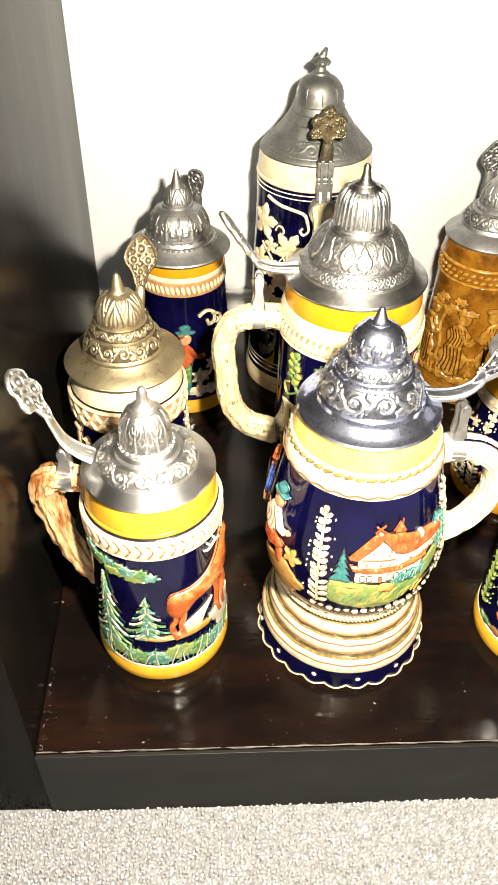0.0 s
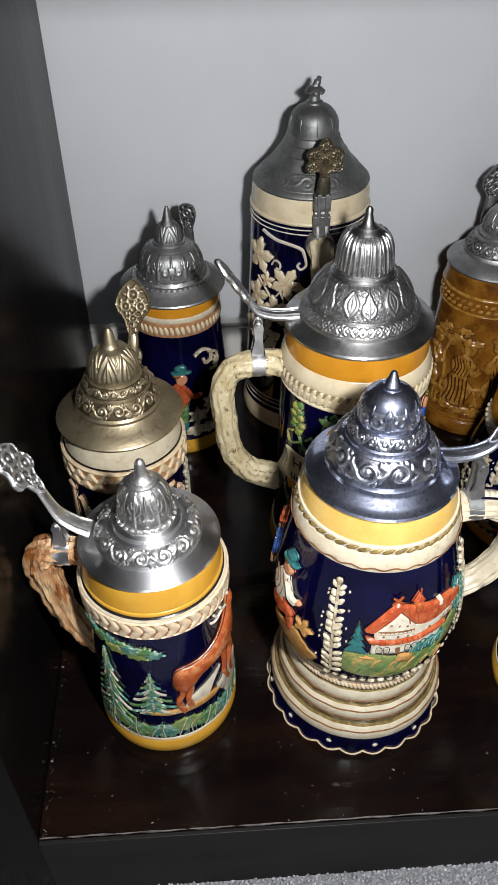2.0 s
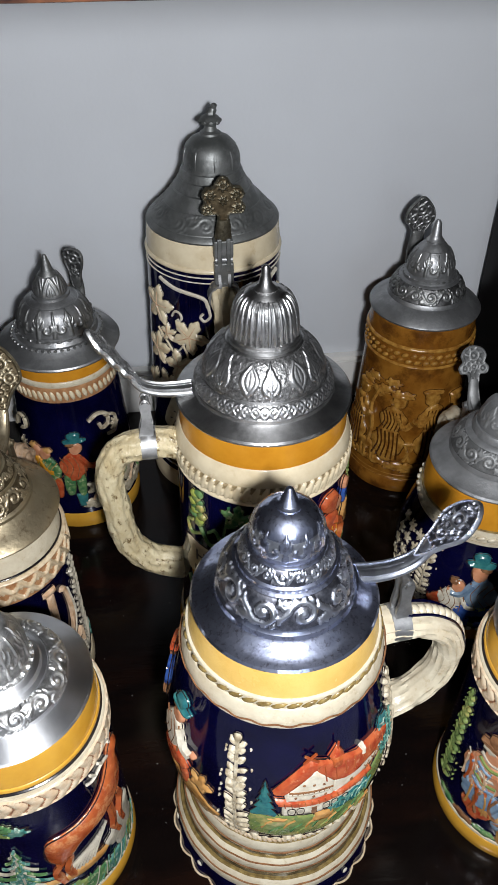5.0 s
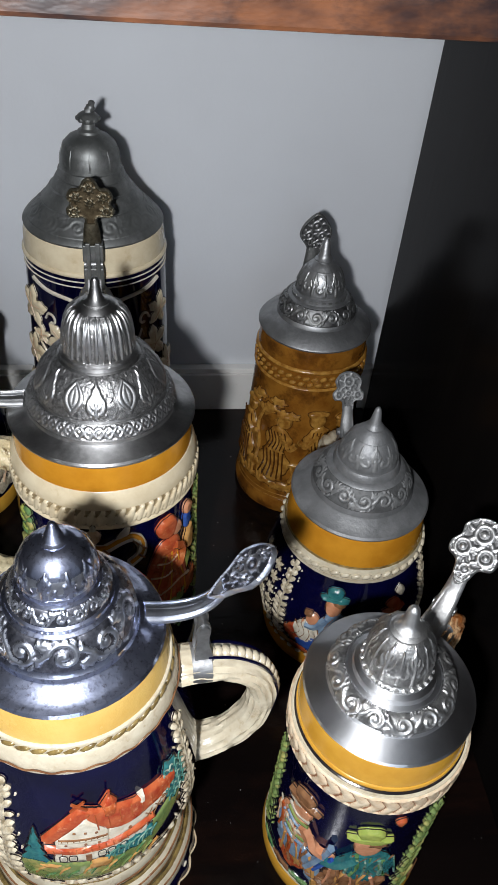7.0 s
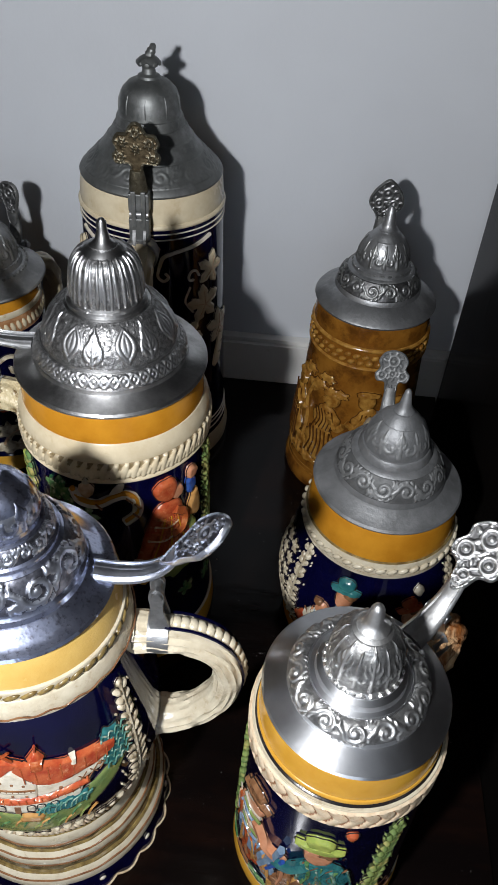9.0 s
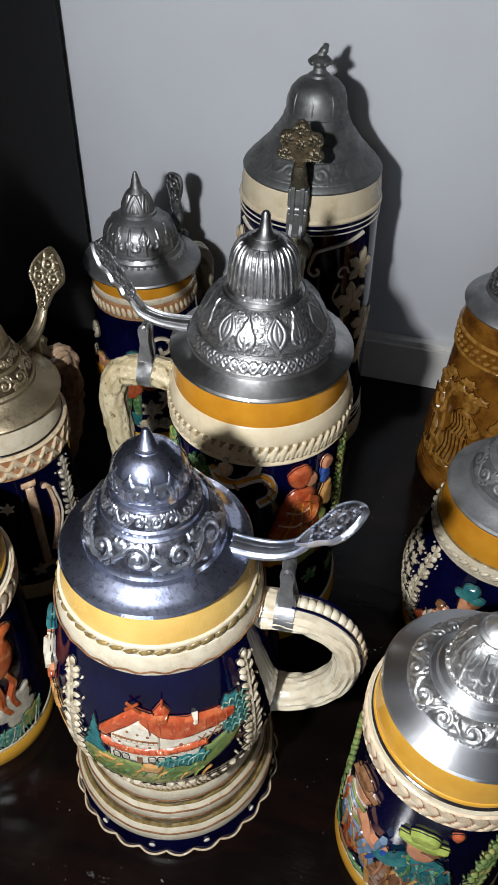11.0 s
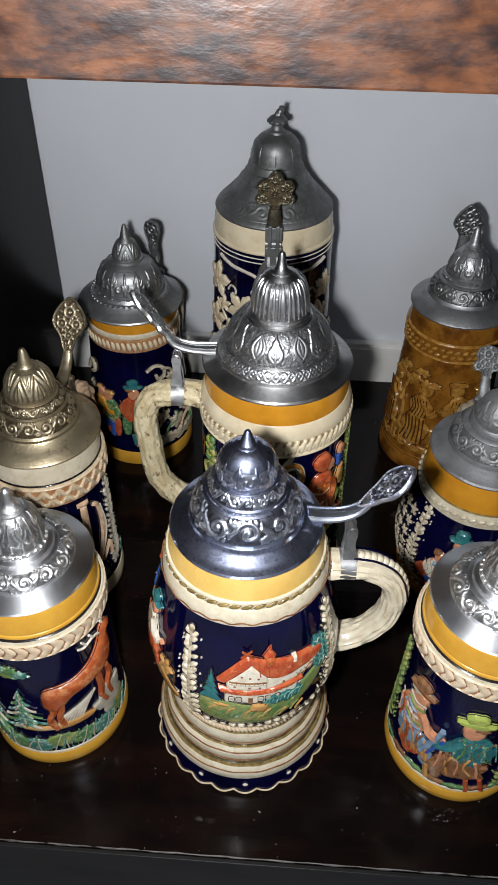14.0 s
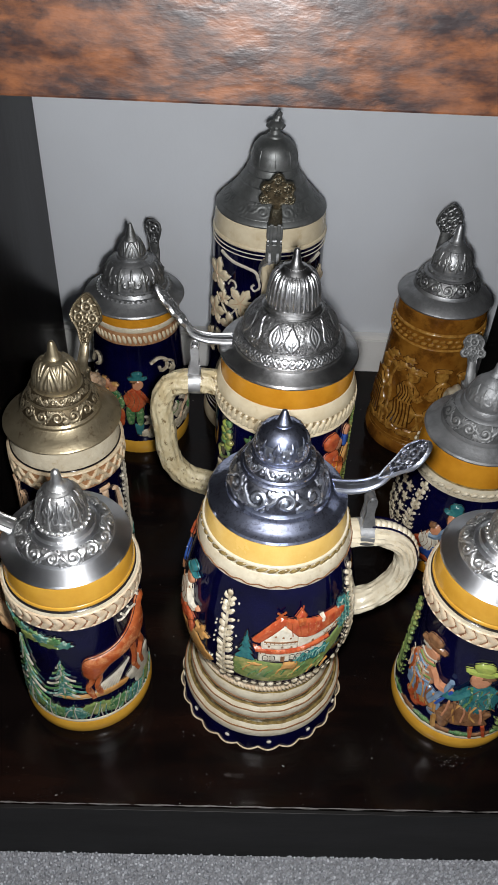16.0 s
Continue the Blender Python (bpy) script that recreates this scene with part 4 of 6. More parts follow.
DIAMOND_PLATE = [(0, -1), (2.6, 3), (4.6, 9), (8.4, 14.5), (7.6, 20), (4.2, 25), (0, 28), (-4.2, 25), (-7.6, 20), (-8.4, 14.5), (-4.6, 9), (-2.6, 3)]
DIAMOND_RINGS = [(0, 20.5, 2.6), (-3.6, 15, 2.2), (3.6, 15, 2.2), (0, 9.5, 1.8), (0, 4.2, 1.3)]


def tin_lid(root, z, mat, orn, rec, label, r=40.5):
    """The wide flat lid with a scroll ring and a fluted bud."""
    lid = lid_of(root, [(0, z - 2), (r - 3, z - 2), (r - 0.6, z - 1.4), (r, z - 0.4), (r - 0.8, z + 0.6), (r - 2, z + 1.0), (r - 9.5, z + 4.6), (r - 10.2, z + 4.8), (r - 10.6, z + 6.6),
                        (r - 12.5, z + 10.0), (r - 15.5, z + 12.2), (r - 18.5, z + 12.8), (r - 19, z + 12.4), (r - 21, z + 13.2), (r - 21.6, z + 16.0), (16.6, z + 17.2), (15.2, z + 17.4)], mat, label)
    ring = [(r - 10.3, z + 5.6), (r - 12.3, z + 10.3), (r - 15.5, z + 12.6), (r - 18.3, z + 13.1)]
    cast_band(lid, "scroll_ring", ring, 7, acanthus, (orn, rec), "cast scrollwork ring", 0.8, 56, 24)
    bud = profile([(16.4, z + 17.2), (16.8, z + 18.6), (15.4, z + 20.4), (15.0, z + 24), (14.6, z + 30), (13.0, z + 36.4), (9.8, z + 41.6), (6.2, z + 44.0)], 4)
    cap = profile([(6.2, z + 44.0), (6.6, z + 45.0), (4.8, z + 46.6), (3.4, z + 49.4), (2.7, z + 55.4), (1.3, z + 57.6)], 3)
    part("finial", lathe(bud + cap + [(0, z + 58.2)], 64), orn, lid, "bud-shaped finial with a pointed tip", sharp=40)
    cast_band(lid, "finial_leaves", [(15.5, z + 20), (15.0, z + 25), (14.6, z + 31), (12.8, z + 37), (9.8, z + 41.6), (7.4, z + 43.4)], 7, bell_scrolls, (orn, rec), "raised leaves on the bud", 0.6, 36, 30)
    part("granulated_ring", beads(16.2, z + 19.2, 26, (1.6, 1.2, 1.0)), orn, lid, "granulated ring under the bud")
    return lid


def tin_lift(lid, z, mat, low=0.0):
    k = 1 - low
    return thumb_lift(lid, [(33, z + 4.0), (41, z + 8 * k), (49, z + 15 * k), (53 + 5 * low, z + 24 * k), (57 + 6 * low, z + 36 * k)], [2.6, 2.4, 2.1, 1.8, 1.6], BUD_PLATE, (55 + 6 * low, z + 33 * k), (0.62 + 0.5 * low, 0.95 - low), mat, BUD_RINGS, 2.6, "bright cast thumb lift with rosettes", grow=1.35)


def hunting_vessel(x, y, turn, label, handle_mat, handle_label, low=0.0):
    """The straight half-litre stein: honey bands, chevron ring, branch handle and bright tin lid."""
    root = stein(x, y, turn, label)
    prof = [(45.0, 13), (44.4, 30), (43.6, 70), (43.0, 105), (43.0, 121)]
    body_part(root, [(30, 0.5), *prof, (30, 121.5)], COBALT, "cobalt blue glazed body")
    band(root, "base_ring", 45.4, 0, 13, YELLOW, "honey yellow base ring", 0.9)
    band(root, "white_line", 45.2, 13, 16.5, IVORY, "thin white line", 0.3)
    band(root, "ring_ground", 43.2, 121, 136, IVORY, "cream moulded ring", 0.3)
    cast_band(root, "braid_ring", [(43.5, 121.6), (43.6, 128.5), (43.5, 135.4)], 40, chevrons, (BRAID, BRAID_GROUND), "chevron braid ring", 1.0, 14, 22, 0.22)
    band(root, "dark_line", 41.7, 136, 137.4, DARK_LINE, "", 0.2)
    band(root, "collar_step", 41.0, 137.4, 141, YELLOW, "honey yellow lip", 0.3)
    band(root, "collar", 40.6, 141, 157.2, YELLOW, "honey yellow glazed collar", 0.2, r1=39.2)
    lid = tin_lid(root, 159.4, SATIN, SATIN_ORN, TIN_REC, "bright satin tin lid")
    tin_lift(lid, 159.4, SATIN_ORN, low)
    hinge(root, 51, 170, 152, 7.5, SATIN)
    handle_of(root, [(40, 144), (52, 145), (64, 142), (67, 128), (64, 108), (58, 84), (50, 64), (42, 52)], [7.6, 8.0, 9.6, 9.6, 8.6, 7.6, 6.8, 6.2], handle_mat, handle_label, 1.0, 0.2, 18, 6, 9)
    return root, Deco(root, prof, turn)


# --- stag stein
root, d = hunting_vessel(-46, 406, 174, "cobalt beer stein with rust stag, firs and bright tin lid", BARK, "brown branch-shaped handle")
d.fir_tree(-134, 26, 70, 27, 8, "teal fir tree in relief")
d.fir_tree(-97, 43, 42, 25, 6, "pale teal fir tree in relief")
items = []
for k in range(11):
    items.append((d.geo(blob(11 + 3 * (k % 3), 8.5, 8, 0.22, -20 + 4.4 * k, 6 - 0.9 * k + 3.2 * math.sin(k * 2.2), k, 34), -124, 109, thick=1.5 + 0.4 * (k % 2), soft=1.0), (GREEN, TEAL, MOSS)[k % 3]))
d.several("foliage", items, "green leafy branch in relief")
deer = [(-1, 8), (2, 14), (9, 15), (19, 16), (30, 20), (38, 26), (44, 34), (47, 41), (53, 43), (59, 38), (57, 35), (53, 34), (55, 26), (54, 16), (50, 9), (41, 5), (30, 3), (19, 1), (12, -6), (5, -10), (-1, -3)]
items = [(d.geo([(u * 0.95, v) for u, v in deer], -78, 74, thick=4.0, soft=7.0), RUST)]
for leg in ([(3, 2), (4, -10), (1, -18), (4, -29)], [(9, 0), (9, -9), (7, -17), (9, -27)], [(36, 6), (37, -8), (36, -18), (39, -27)], [(43, 8), (46, -4), (42, -14), (44, -25)]):
    items.append((d.line(leg, -78, 74, 2.3, 1.0), RUST))
for ant in ([(46, 40), (38, 44), (30, 42), (26, 44)], [(38, 44), (35, 49)], [(32, 43), (29, 48)], [(48, 42), (46, 52), (40, 56)], [(46, 49), (50, 55)]):
    items.append((d.line(ant, -77, 70, 0.9, 0.8), WHITE))
d.several("stag_relief", items, "rust-brown stag in relief")
d.shape("log", blob(62, 7, 5, 0.12, 6, 0, 3, 36), TAN, -74, 46, "tan fallen log in relief", thick=1.8)
d.shape("rock", blob(26, 30, 5, 0.16, 0, 0, 6, 30), GREY, -22, 47, "grey rock in relief", thick=2.0)
items = [(d.geo(blob(22, 15, 11, 0.10, -52 + 15 * k, 2.5 * math.sin(k * 1.9), k, 44), -82, 27, thick=1.5, soft=1.2), (TEAL, MOSS, GREEN)[k % 3]) for k in range(8)]
for k in range(40):
    items.append((d.line([(-56 + 2.9 * k, -8), (-55 + 2.9 * k + 2 * math.sin(k), -2 + 3 * math.sin(k * 2.3)), (-53 + 2.9 * k + 3 * math.sin(k), 6 + 4 * math.sin(k * 1.3))], -82, 27, 0.5, 1.3), (TEAL, GREEN, GREY)[k % 3]))
d.several("grass_relief", items, "green painted grass in relief")
d.several("fern_relief", [(d.line([(-12 + 2.2 * k, 0), (-8 + 2.4 * k, 7 + k * 0.5), (0 + 2.2 * k, 12 + k)], -56, 48, 0.9, 0.6), GREY) for k in range(8)], "pale fern in relief")

# --- hunters' table stein
root, d = hunting_vessel(228, 400, 45, "cobalt beer stein with seated hunter reliefs and a bright tin lid", BARK, "tan branch-shaped handle", 0.35)
d.figure(-152, 36, 72, BROWN, FLESH, SKY, 1, True, GREY)
d.figure(-93, 30, 76, LIME, BLUEGREEN, BROWN, -1, True)
d.several("hunting_gun", [(d.line([(-4, -16), (3, 6), (5, 16)], -127, 62, 2.2, 2.6), SKY), (d.line([(0, -14), (7, 6)], -127, 62, 1.2, 3.0), BLUE)], "blue-grey gun shape in relief")
d.shape("red_cloth", blob(18, 17, 4, 0.12, 0, 0, 3), RED, -146, 36, "red cloth in relief", thick=1.8)
d.shape("hat_plume", blob(6, 8, 3, 0.1, 0, 0, 2, 14), RED, -84, 112, "red plume", thick=2.2)
d.several("bench", [(d.geo(blob(40, 10, 5, 0.1, 0, 0, 5, 34), -106, 37, thick=2.6), BROWN), (d.geo(blob(16, 13, 4, 0.1, -22, 6, 6), -106, 37, thick=2.4), TAN),
                    (d.line([(6, -4), (8, -18)], -100, 36, 1.8, 0.8), RED), (d.line([(14, -4), (18, -18)], -100, 36, 1.8, 0.8), RED), (d.line([(-12, -2), (-10, -16)], -110, 36, 2.0, 0.8), TAN)], "brown bench in relief")
d.leaf_column(-62, 20, 112, MOSS, 10, 6)
d.leaf_column(178, 30, 112, MOSS, 9)
d.several("scarf_folds", [(d.line([(-6, 12 - 5 * k), (0, 8 - 5 * k), (7, 10 - 5 * k)], -147, 78, 0.9, 2.8), (GREY, MOSS, SKY)[k % 3]) for k in range(6)], "folded scarf in relief")
folds = []
for th, z, mats, wide, n in ((-152, 66, (PEACH, RUST, SKY), 15, 9), (-93, 66, (TEAL, GREEN, BLUEGREEN), 20, 10), (-140, 46, (TAN, RUST, BROWN), 18, 7), (-100, 46, (FLESH, BROWN, TAN), 24, 8)):
    for k in range(n):
        u = -wide * 0.55 + wide * 1.1 * k / n
        folds.append((d.line([(u, 11 + 2 * math.sin(k * 1.7)), (u + 2.4 * math.sin(k * 2.3), 2), (u * 1.25 + 2, -8 - 2 * math.sin(k))], th, z, 0.9 + 0.35 * math.sin(k * 1.3), 2.5), mats[k % 3]))
d.several("cloth_folds", folds, "many-coloured cloth folds in relief")
d.several("grass_relief", [(d.geo(blob(18, 6, 7, 0.15, -50 + 14 * k, 0, k, 30), -106, 20, thick=1.4), (GREEN, BROWN)[k % 2]) for k in range(8)], "dark green ground in relief")

# --- chrome-lidded farmhouse stein
T = 5
root = stein(83, 410, T, "pot-bellied cobalt beer stein with a farmhouse and a specked chrome lid")
prof = profile([(48.5, 64), (52.5, 73), (56.4, 88), (57.7, 104), (56.0, 124), (51.8, 147), (47.4, 168)], 4)
body_part(root, [(30, 62), *prof, (30, 169)], COBALT, "cobalt blue glazed belly", seg=128)
d = Deco(root, prof, T)
scallop = [(48, 0), (57.4, 0), (58.6, 1.0), (58.4, 4.0), (57.2, 9.0), (56.0, 13.6), (50, 14)]
part("scalloped_rim", lathe([(40, 0.2), *scallop], 192, lambda a, i: 2.2 * abs(math.cos(12 * a)) - 1.0 if 1 <= i <= 3 else 0.0), COBALT, root, "dark blue scalloped foot rim")
rim = [((58.2 + 2.2 * abs(math.cos(12 * a))) * math.cos(a), (58.2 + 2.2 * abs(math.cos(12 * a))) * math.sin(a), 1.4 - 0.7 * abs(math.cos(12 * a))) for a in np.linspace(0, 2 * math.pi, 289)]
part("rim_edge", tube(rim, 0.6, 6), SWAG, root, "tan cream scalloped edge")
dot = part("rim_dot", ([np.array(b) * np.array((0.8, 2.0, 1.8)) for b in BALL_V], BALL_F), WHITE, root, "white painted dot", sharp=80)
for k in range(12):
    ob = dot if k == 0 else new("rim_dot", dot.data)
    ob.parent = root
    ob.matrix_local = Matrix.Rotation(k * math.pi / 6, 4, "Z") @ Matrix.Translation((58.0 * MM, 0, 7.4 * MM))
foot = [(50, 13.6), (56.4, 13.6), (57.6, 16.5), (57.2, 21), (55.0, 25.5), (52.4, 27.4), (51.8, 29.4), (52.8, 32.5), (52.4, 37.5), (50.0, 41.4), (48.6, 43.0), (48.4, 45.0), (49.0, 48.5), (48.0, 53.5), (46.4, 56.2), (46.2, 58), (47.4, 62), (46.5, 66), (44, 67)]
part("foot", lathe(profile(foot, 3), 128), IVORY, root, "cream stepped pottery foot", sharp=60)
for pts in ([(53.6, 26.6), (52.5, 28.0), (52.2, 29.6)], [(49.5, 42.0), (48.8, 43.4), (48.7, 44.8)], [(47.2, 55.2), (46.7, 56.4), (46.5, 57.6)]):
    part("foot_band", lathe([(r + 0.35, z) for r, z in profile(pts, 3)], 128), GILT, root, "worn gilt band in the hollow of the foot", sharp=60)
for k, (r, z, w) in enumerate(((54.0, 26.6, 1.15), (51.9, 29.6, 0.7), (49.2, 42.2, 1.1), (48.5, 45.2, 0.6), (47.0, 55.4, 1.05), (57.0, 22.4, 0.5), (52.2, 38.6, 0.5))):
    part("foot_line", tube([(r * math.cos(a), r * math.sin(a), z + 0.4 * math.sin(19 * a)) for a in np.linspace(0, 2 * math.pi, 129)], w, 6), GOLD_BEAD if w > 1 else BROWN, root, "thin brown line on the foot")
rope(root, 48.2, 62.0, 120, (1.3, 3.6, 1.7), BRAID, 28, 1, 3, "twisted cord ring")
band(root, "wavy_ring", 47.2, 167, 179, IVORY, "cream moulded shoulder ring", 0.7, r1=45.4)
part("wave_line", tube([(47.9 * math.cos(a), 47.9 * math.sin(a), 171.0 + 0.8 * math.sin(26 * a)) for a in np.linspace(0, 2 * math.pi, 209)], 0.4, 5), BROWN, root, "brown wavy line")
rope(root, 44.7, 181.6, 44, (3.9, 1.5, 1.2), GOLD_BEAD, 22, 1, 3, "olive gold rope ring")
band(root, "rope_ground", 44.6, 178.8, 184.8, IVORY, "", 0.2)
band(root, "collar", 43.4, 184.6, 199, PALE_YELLOW, "pale honey collar", 0.3, r1=39.8)
lid = lid_of(root, [(0, 198.6), (39, 198.6), (41.2, 199.2), (41.9, 200.4), (41.0, 201.6), (39, 202.2), (36, 203.2), (32.6, 206.6), (31.2, 207.2), (30.6, 209.6), (29.8, 210.4), (29.0, 212.4), (27.4, 218), (24.6, 222.6), (22.4, 225.2), (21.6, 225.6), (21.4, 227.2),
                    (20.4, 228.0), (18.4, 232.8), (16.8, 235.2), (15.9, 235.6), (15.8, 237)], CHROME, "specked chrome-plated lid")
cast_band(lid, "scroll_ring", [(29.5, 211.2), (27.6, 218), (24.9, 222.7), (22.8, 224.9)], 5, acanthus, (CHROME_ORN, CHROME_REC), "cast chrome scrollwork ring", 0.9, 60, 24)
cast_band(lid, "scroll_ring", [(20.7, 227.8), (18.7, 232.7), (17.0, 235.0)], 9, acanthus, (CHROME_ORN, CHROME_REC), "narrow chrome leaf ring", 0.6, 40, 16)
bell = profile([(15.8, 236.6), (15.6, 240), (14.6, 245.5), (12.2, 250.2), (8.4, 253.4), (5.4, 254.6)], 4)
cone = [(5.4, 254.7), (5.6, 255.6), (4.4, 256.4), (3.9, 257), (1.5, 268.6), (0.8, 269.6), (0, 269.8)]
cone = [(r, 254.7 + (z - 254.7) * 0.62) for r, z in cone]
part("finial", lathe(bell + cone, 64), CHROME, lid, "polished chrome bell finial with a spike", sharp=40)
cast_band(lid, "finial_leaves", [(15.9, 237.4), (15.5, 242), (14.2, 246.6), (11.6, 250.8)], 5, bell_scrolls, (CHROME, CHROME_ORN), "raised leaves on the bell", 0.6, 40, 24)
thumb_lift(lid, [(33, 204), (43, 202.6), (53, 203.6), (61, 208), (67, 216)], [2.6, 2.6, 2.4, 2.2, 2.0], [(0, -8), (3.2, -3), (5, 3), (7.4, 9), (7.0, 14), (4.6, 19), (0, 22), (-4.6, 19), (-7.0, 14), (-7.4, 9), (-5, 3), (-3.2, -3)], (67, 216), (0.72, 0.75), CHROME_ORN, [(0, 12.5, 2.8), (0, 5, 2.0), (-3.4, 9, 1.6), (3.4, 9, 1.6), (0, 18, 1.4)], 2.2, "chrome thumb lift with cast leaves", grow=1.3, ground=CHROME_REC)
hinge(root, 58, 196, 170, 8.2, DULL)
handle_of(root, [(42, 160), (55, 162), (70, 160), (84, 150), (90, 133), (87, 113), (77, 98), (65, 91), (50, 89)], [8.4, 7.8, 7.6, 7.4, 7.2, 7.2, 7.2, 7.6, 8.8], IVORY, "cream fluted loop handle", 1.2, 0.0, 20, 9, 15, 0.75)
hp = curve_through([(62, 0, 171), (77, 0, 167), (91, 0, 155), (98, 0, 134), (94, 0, 111), (81, 0, 93), (66, 0, 84)], 4)
bead_mesh = finish("handle_bead", [np.array(b) * np.array((3.4, 4.0, 3.4)) for b in BALL_V], BALL_F, IVORY, root, sharp=80)
for k, p in enumerate(hp):
    ob = bead_mesh if k == 0 else new("handle_bead", bead_mesh.data)
    ob.parent = root
    ob.location = (Vector(p) + (Vector((68, 0, 128)) - Vector(p)).normalized() * 2.3) * MM
for off in (-6.0, 6.0):
    part("handle_line", tube([p * np.array((0.985, 1, 1)) + np.array((0, off * 0.72, 0)) for p in hp], 0.7, 5), COBALT, root, "thin blue line beside the beads")
d.leaf_column(-119, 86, 158, WASHED, 11, -2)
d.leaf_column(-27, 88, 160, WASHED, 11, 2)
Z = 110
HT = -98


def facet(pts, mat, thick, soft=1.0, step=1.4):
    return d.geo(pts, HT, Z, thick=thick, soft=soft, smooth=0, step=step), mat


items = [facet([(0, 0), (26, 0), (40, 2), (44, 11), (26, 12), (0, 12)], WHITE, 1.5), facet([(23, 12), (56, 16), (57, 23), (32, 21), (23, 22)], WHITE, 1.6), facet([(1, 12), (24, 12), (24, 21), (13.5, 32), (1, 19)], WHITE, 1.9),
         facet([(-5, 19.5), (11.5, 39), (19, 36), (14, 32), (0.5, 18)], RED, 2.9), facet([(12, 39), (21, 35.5), (35, 32), (58, 29), (58, 23), (46, 21), (31, 19.5), (23.5, 21), (14, 32)], RED, 2.6),
         facet([(-4, 14.5), (10, 13.2), (24, 12.8), (45, 15), (46, 12), (24, 9.2), (8, 9.6), (-2, 11)], RED, 3.0, 0.8, 1.2),
         facet([(20.8, 31), (20.6, 37), (27, 37), (26.8, 30)], RUST, 3.2), facet([(19.6, 37), (23.6, 43.5), (28, 37)], RED, 3.5), facet([(37, 28), (37, 32.5), (40, 32.5), (40, 28)], WHITE, 3.3, 0.6, 1.0),
         (d.line([(23.6, 42.5), (23.6, 46.5)], HT, Z, 0.5, 2.4), RED), (d.line([(9, 43), (15, 38)], HT, Z, 0.7, 2.2), RUST), (d.line([(8.6, 38.6), (14, 43.5)], HT, Z, 0.7, 2.2), RUST)]
for u, v in ((9.5, 24), (14, 23), (18.5, 22), (6, 16), (14, 15.4), (19.5, 14.8), (33, 15.8), (50, 19.5)):
    items.append(facet([(u - 1, v - 1.3), (u + 1, v - 1.3), (u + 1, v + 1.3), (u - 1, v + 1.3)], BROWN, 2.3, 0.5, 0.8))
for u in (4.5, 8.5, 20.5, 24.5, 30):
    items.append(facet([(u - 1.4, 3), (u + 1.4, 3), (u + 1.4, 7), (u - 1.4, 7)], GREY, 1.9, 0.5, 0.8))
    items.append((d.line([(u - 1.4, 3), (u + 1.4, 3), (u + 1.4, 7), (u - 1.4, 7), (u - 1.4, 3)], HT, Z, 0.22, 1.9), OUTLINE))
items.append(facet([(13, 0.4), (16.6, 0.4), (16.6, 6.6), (13, 6.6)], BROWN, 1.8, 0.5, 0.8))
items += [(d.line([(3, 19.6), (23, 18.4)], HT, Z, 0.5, 2.0), BROWN), (d.line([(3, 17.8), (23, 16.8)], HT, Z, 0.4, 2.0), GREY)]
items += [(d.line([(4.5 + 2.4 * k, 19.4 - 0.14 * k), (4.5 + 2.4 * k, 17.6 - 0.14 * k)], HT, Z, 0.25, 2.0), BROWN) for k in range(8)]
items += [(d.line([(-2 + 3 * k, 14.0 - 0.1 * k + 0.006 * k * k), (-1.4 + 3 * k, 10.6 - 0.1 * k + 0.012 * k * k)], HT, Z, 0.25, 3.0), RUST) for k in range(1, 15)]
items += [(d.line([(18 + 5 * k, 34.4 - 1.0 * k), (19.5 + 4.8 * k, 24 - 0.3 * k)], HT, Z, 0.35, 2.5), RUST) for k in range(8)]
items += [(d.geo(blob(1.9, 1.5, 2, 0.05, u, v, 2, 10), HT, Z, thick=3.1, soft=0.6, step=0.8, smooth=1), FLESH) for u, v in ((30, 27), (33, 29.5), (35, 24), (43, 27), (46, 25), (49, 28), (53, 26))]
items += [(d.line([(40 + 5 * k, 12.5 + 1.2 * k), (44 + 5 * k, 18.5 + k)], HT, Z, 0.3, 1.6), BROWN) for k in range(3)] + [(d.line([(44 + 5 * k, 13.5 + 1.2 * k), (40.5 + 5 * k, 18 + k)], HT, Z, 0.3, 1.6), BROWN) for k in range(3)]
d.several("farmhouse_relief", items, "white farmhouse with brick-red roofs in relief")
d.shape("tree", fir(26, 14, 5), BLUEGREEN, -106, Z + 0, "teal fir in relief", thick=1.7, smooth=2, step=1.1)
d.several("tree", [(d.geo(blob(15, 26, 7, 0.1, 0, 0, 3, 34), -38, Z + 22, thick=1.8), BLUEGREEN), *[(d.line([(-5 + 3.4 * (k % 4), -10 + 4.4 * (k // 4)), (-3.6 + 3.4 * (k % 4), -7 + 4.4 * (k // 4)), (-1.8 + 3.4 * (k % 4), -8.4 + 4.4 * (k // 4))], -38, Z + 22, 0.45, 1.9), TEAL) for k in range(20)]], "teal tree in relief")
d.several("bush", [(d.geo(blob(26, 11, 9, 0.14, 0, 0, 3, 40), -64, Z + 2, thick=2.0), BLUEGREEN), *[(d.line([(-11 + 2.2 * k, -3 + (k % 3)), (-10 + 2.2 * k, 1 + (k % 3)), (-7.5 + 2.2 * k, 2.4 + (k % 2))], -64, Z + 2, 0.45, 2.0), TEAL) for k in range(10)]], "teal bush in relief")
d.shape("meadow", [(-16, -13), (-14, 2), (0, 3), (16, 0), (34, 4), (54, 14), (64, 24), (70, 22), (60, 4), (46, -8), (28, -22), (8, -24), (-12, -20)], MOSS, -98, Z - 2, "green meadow in relief", thick=1.0, soft=3.0)
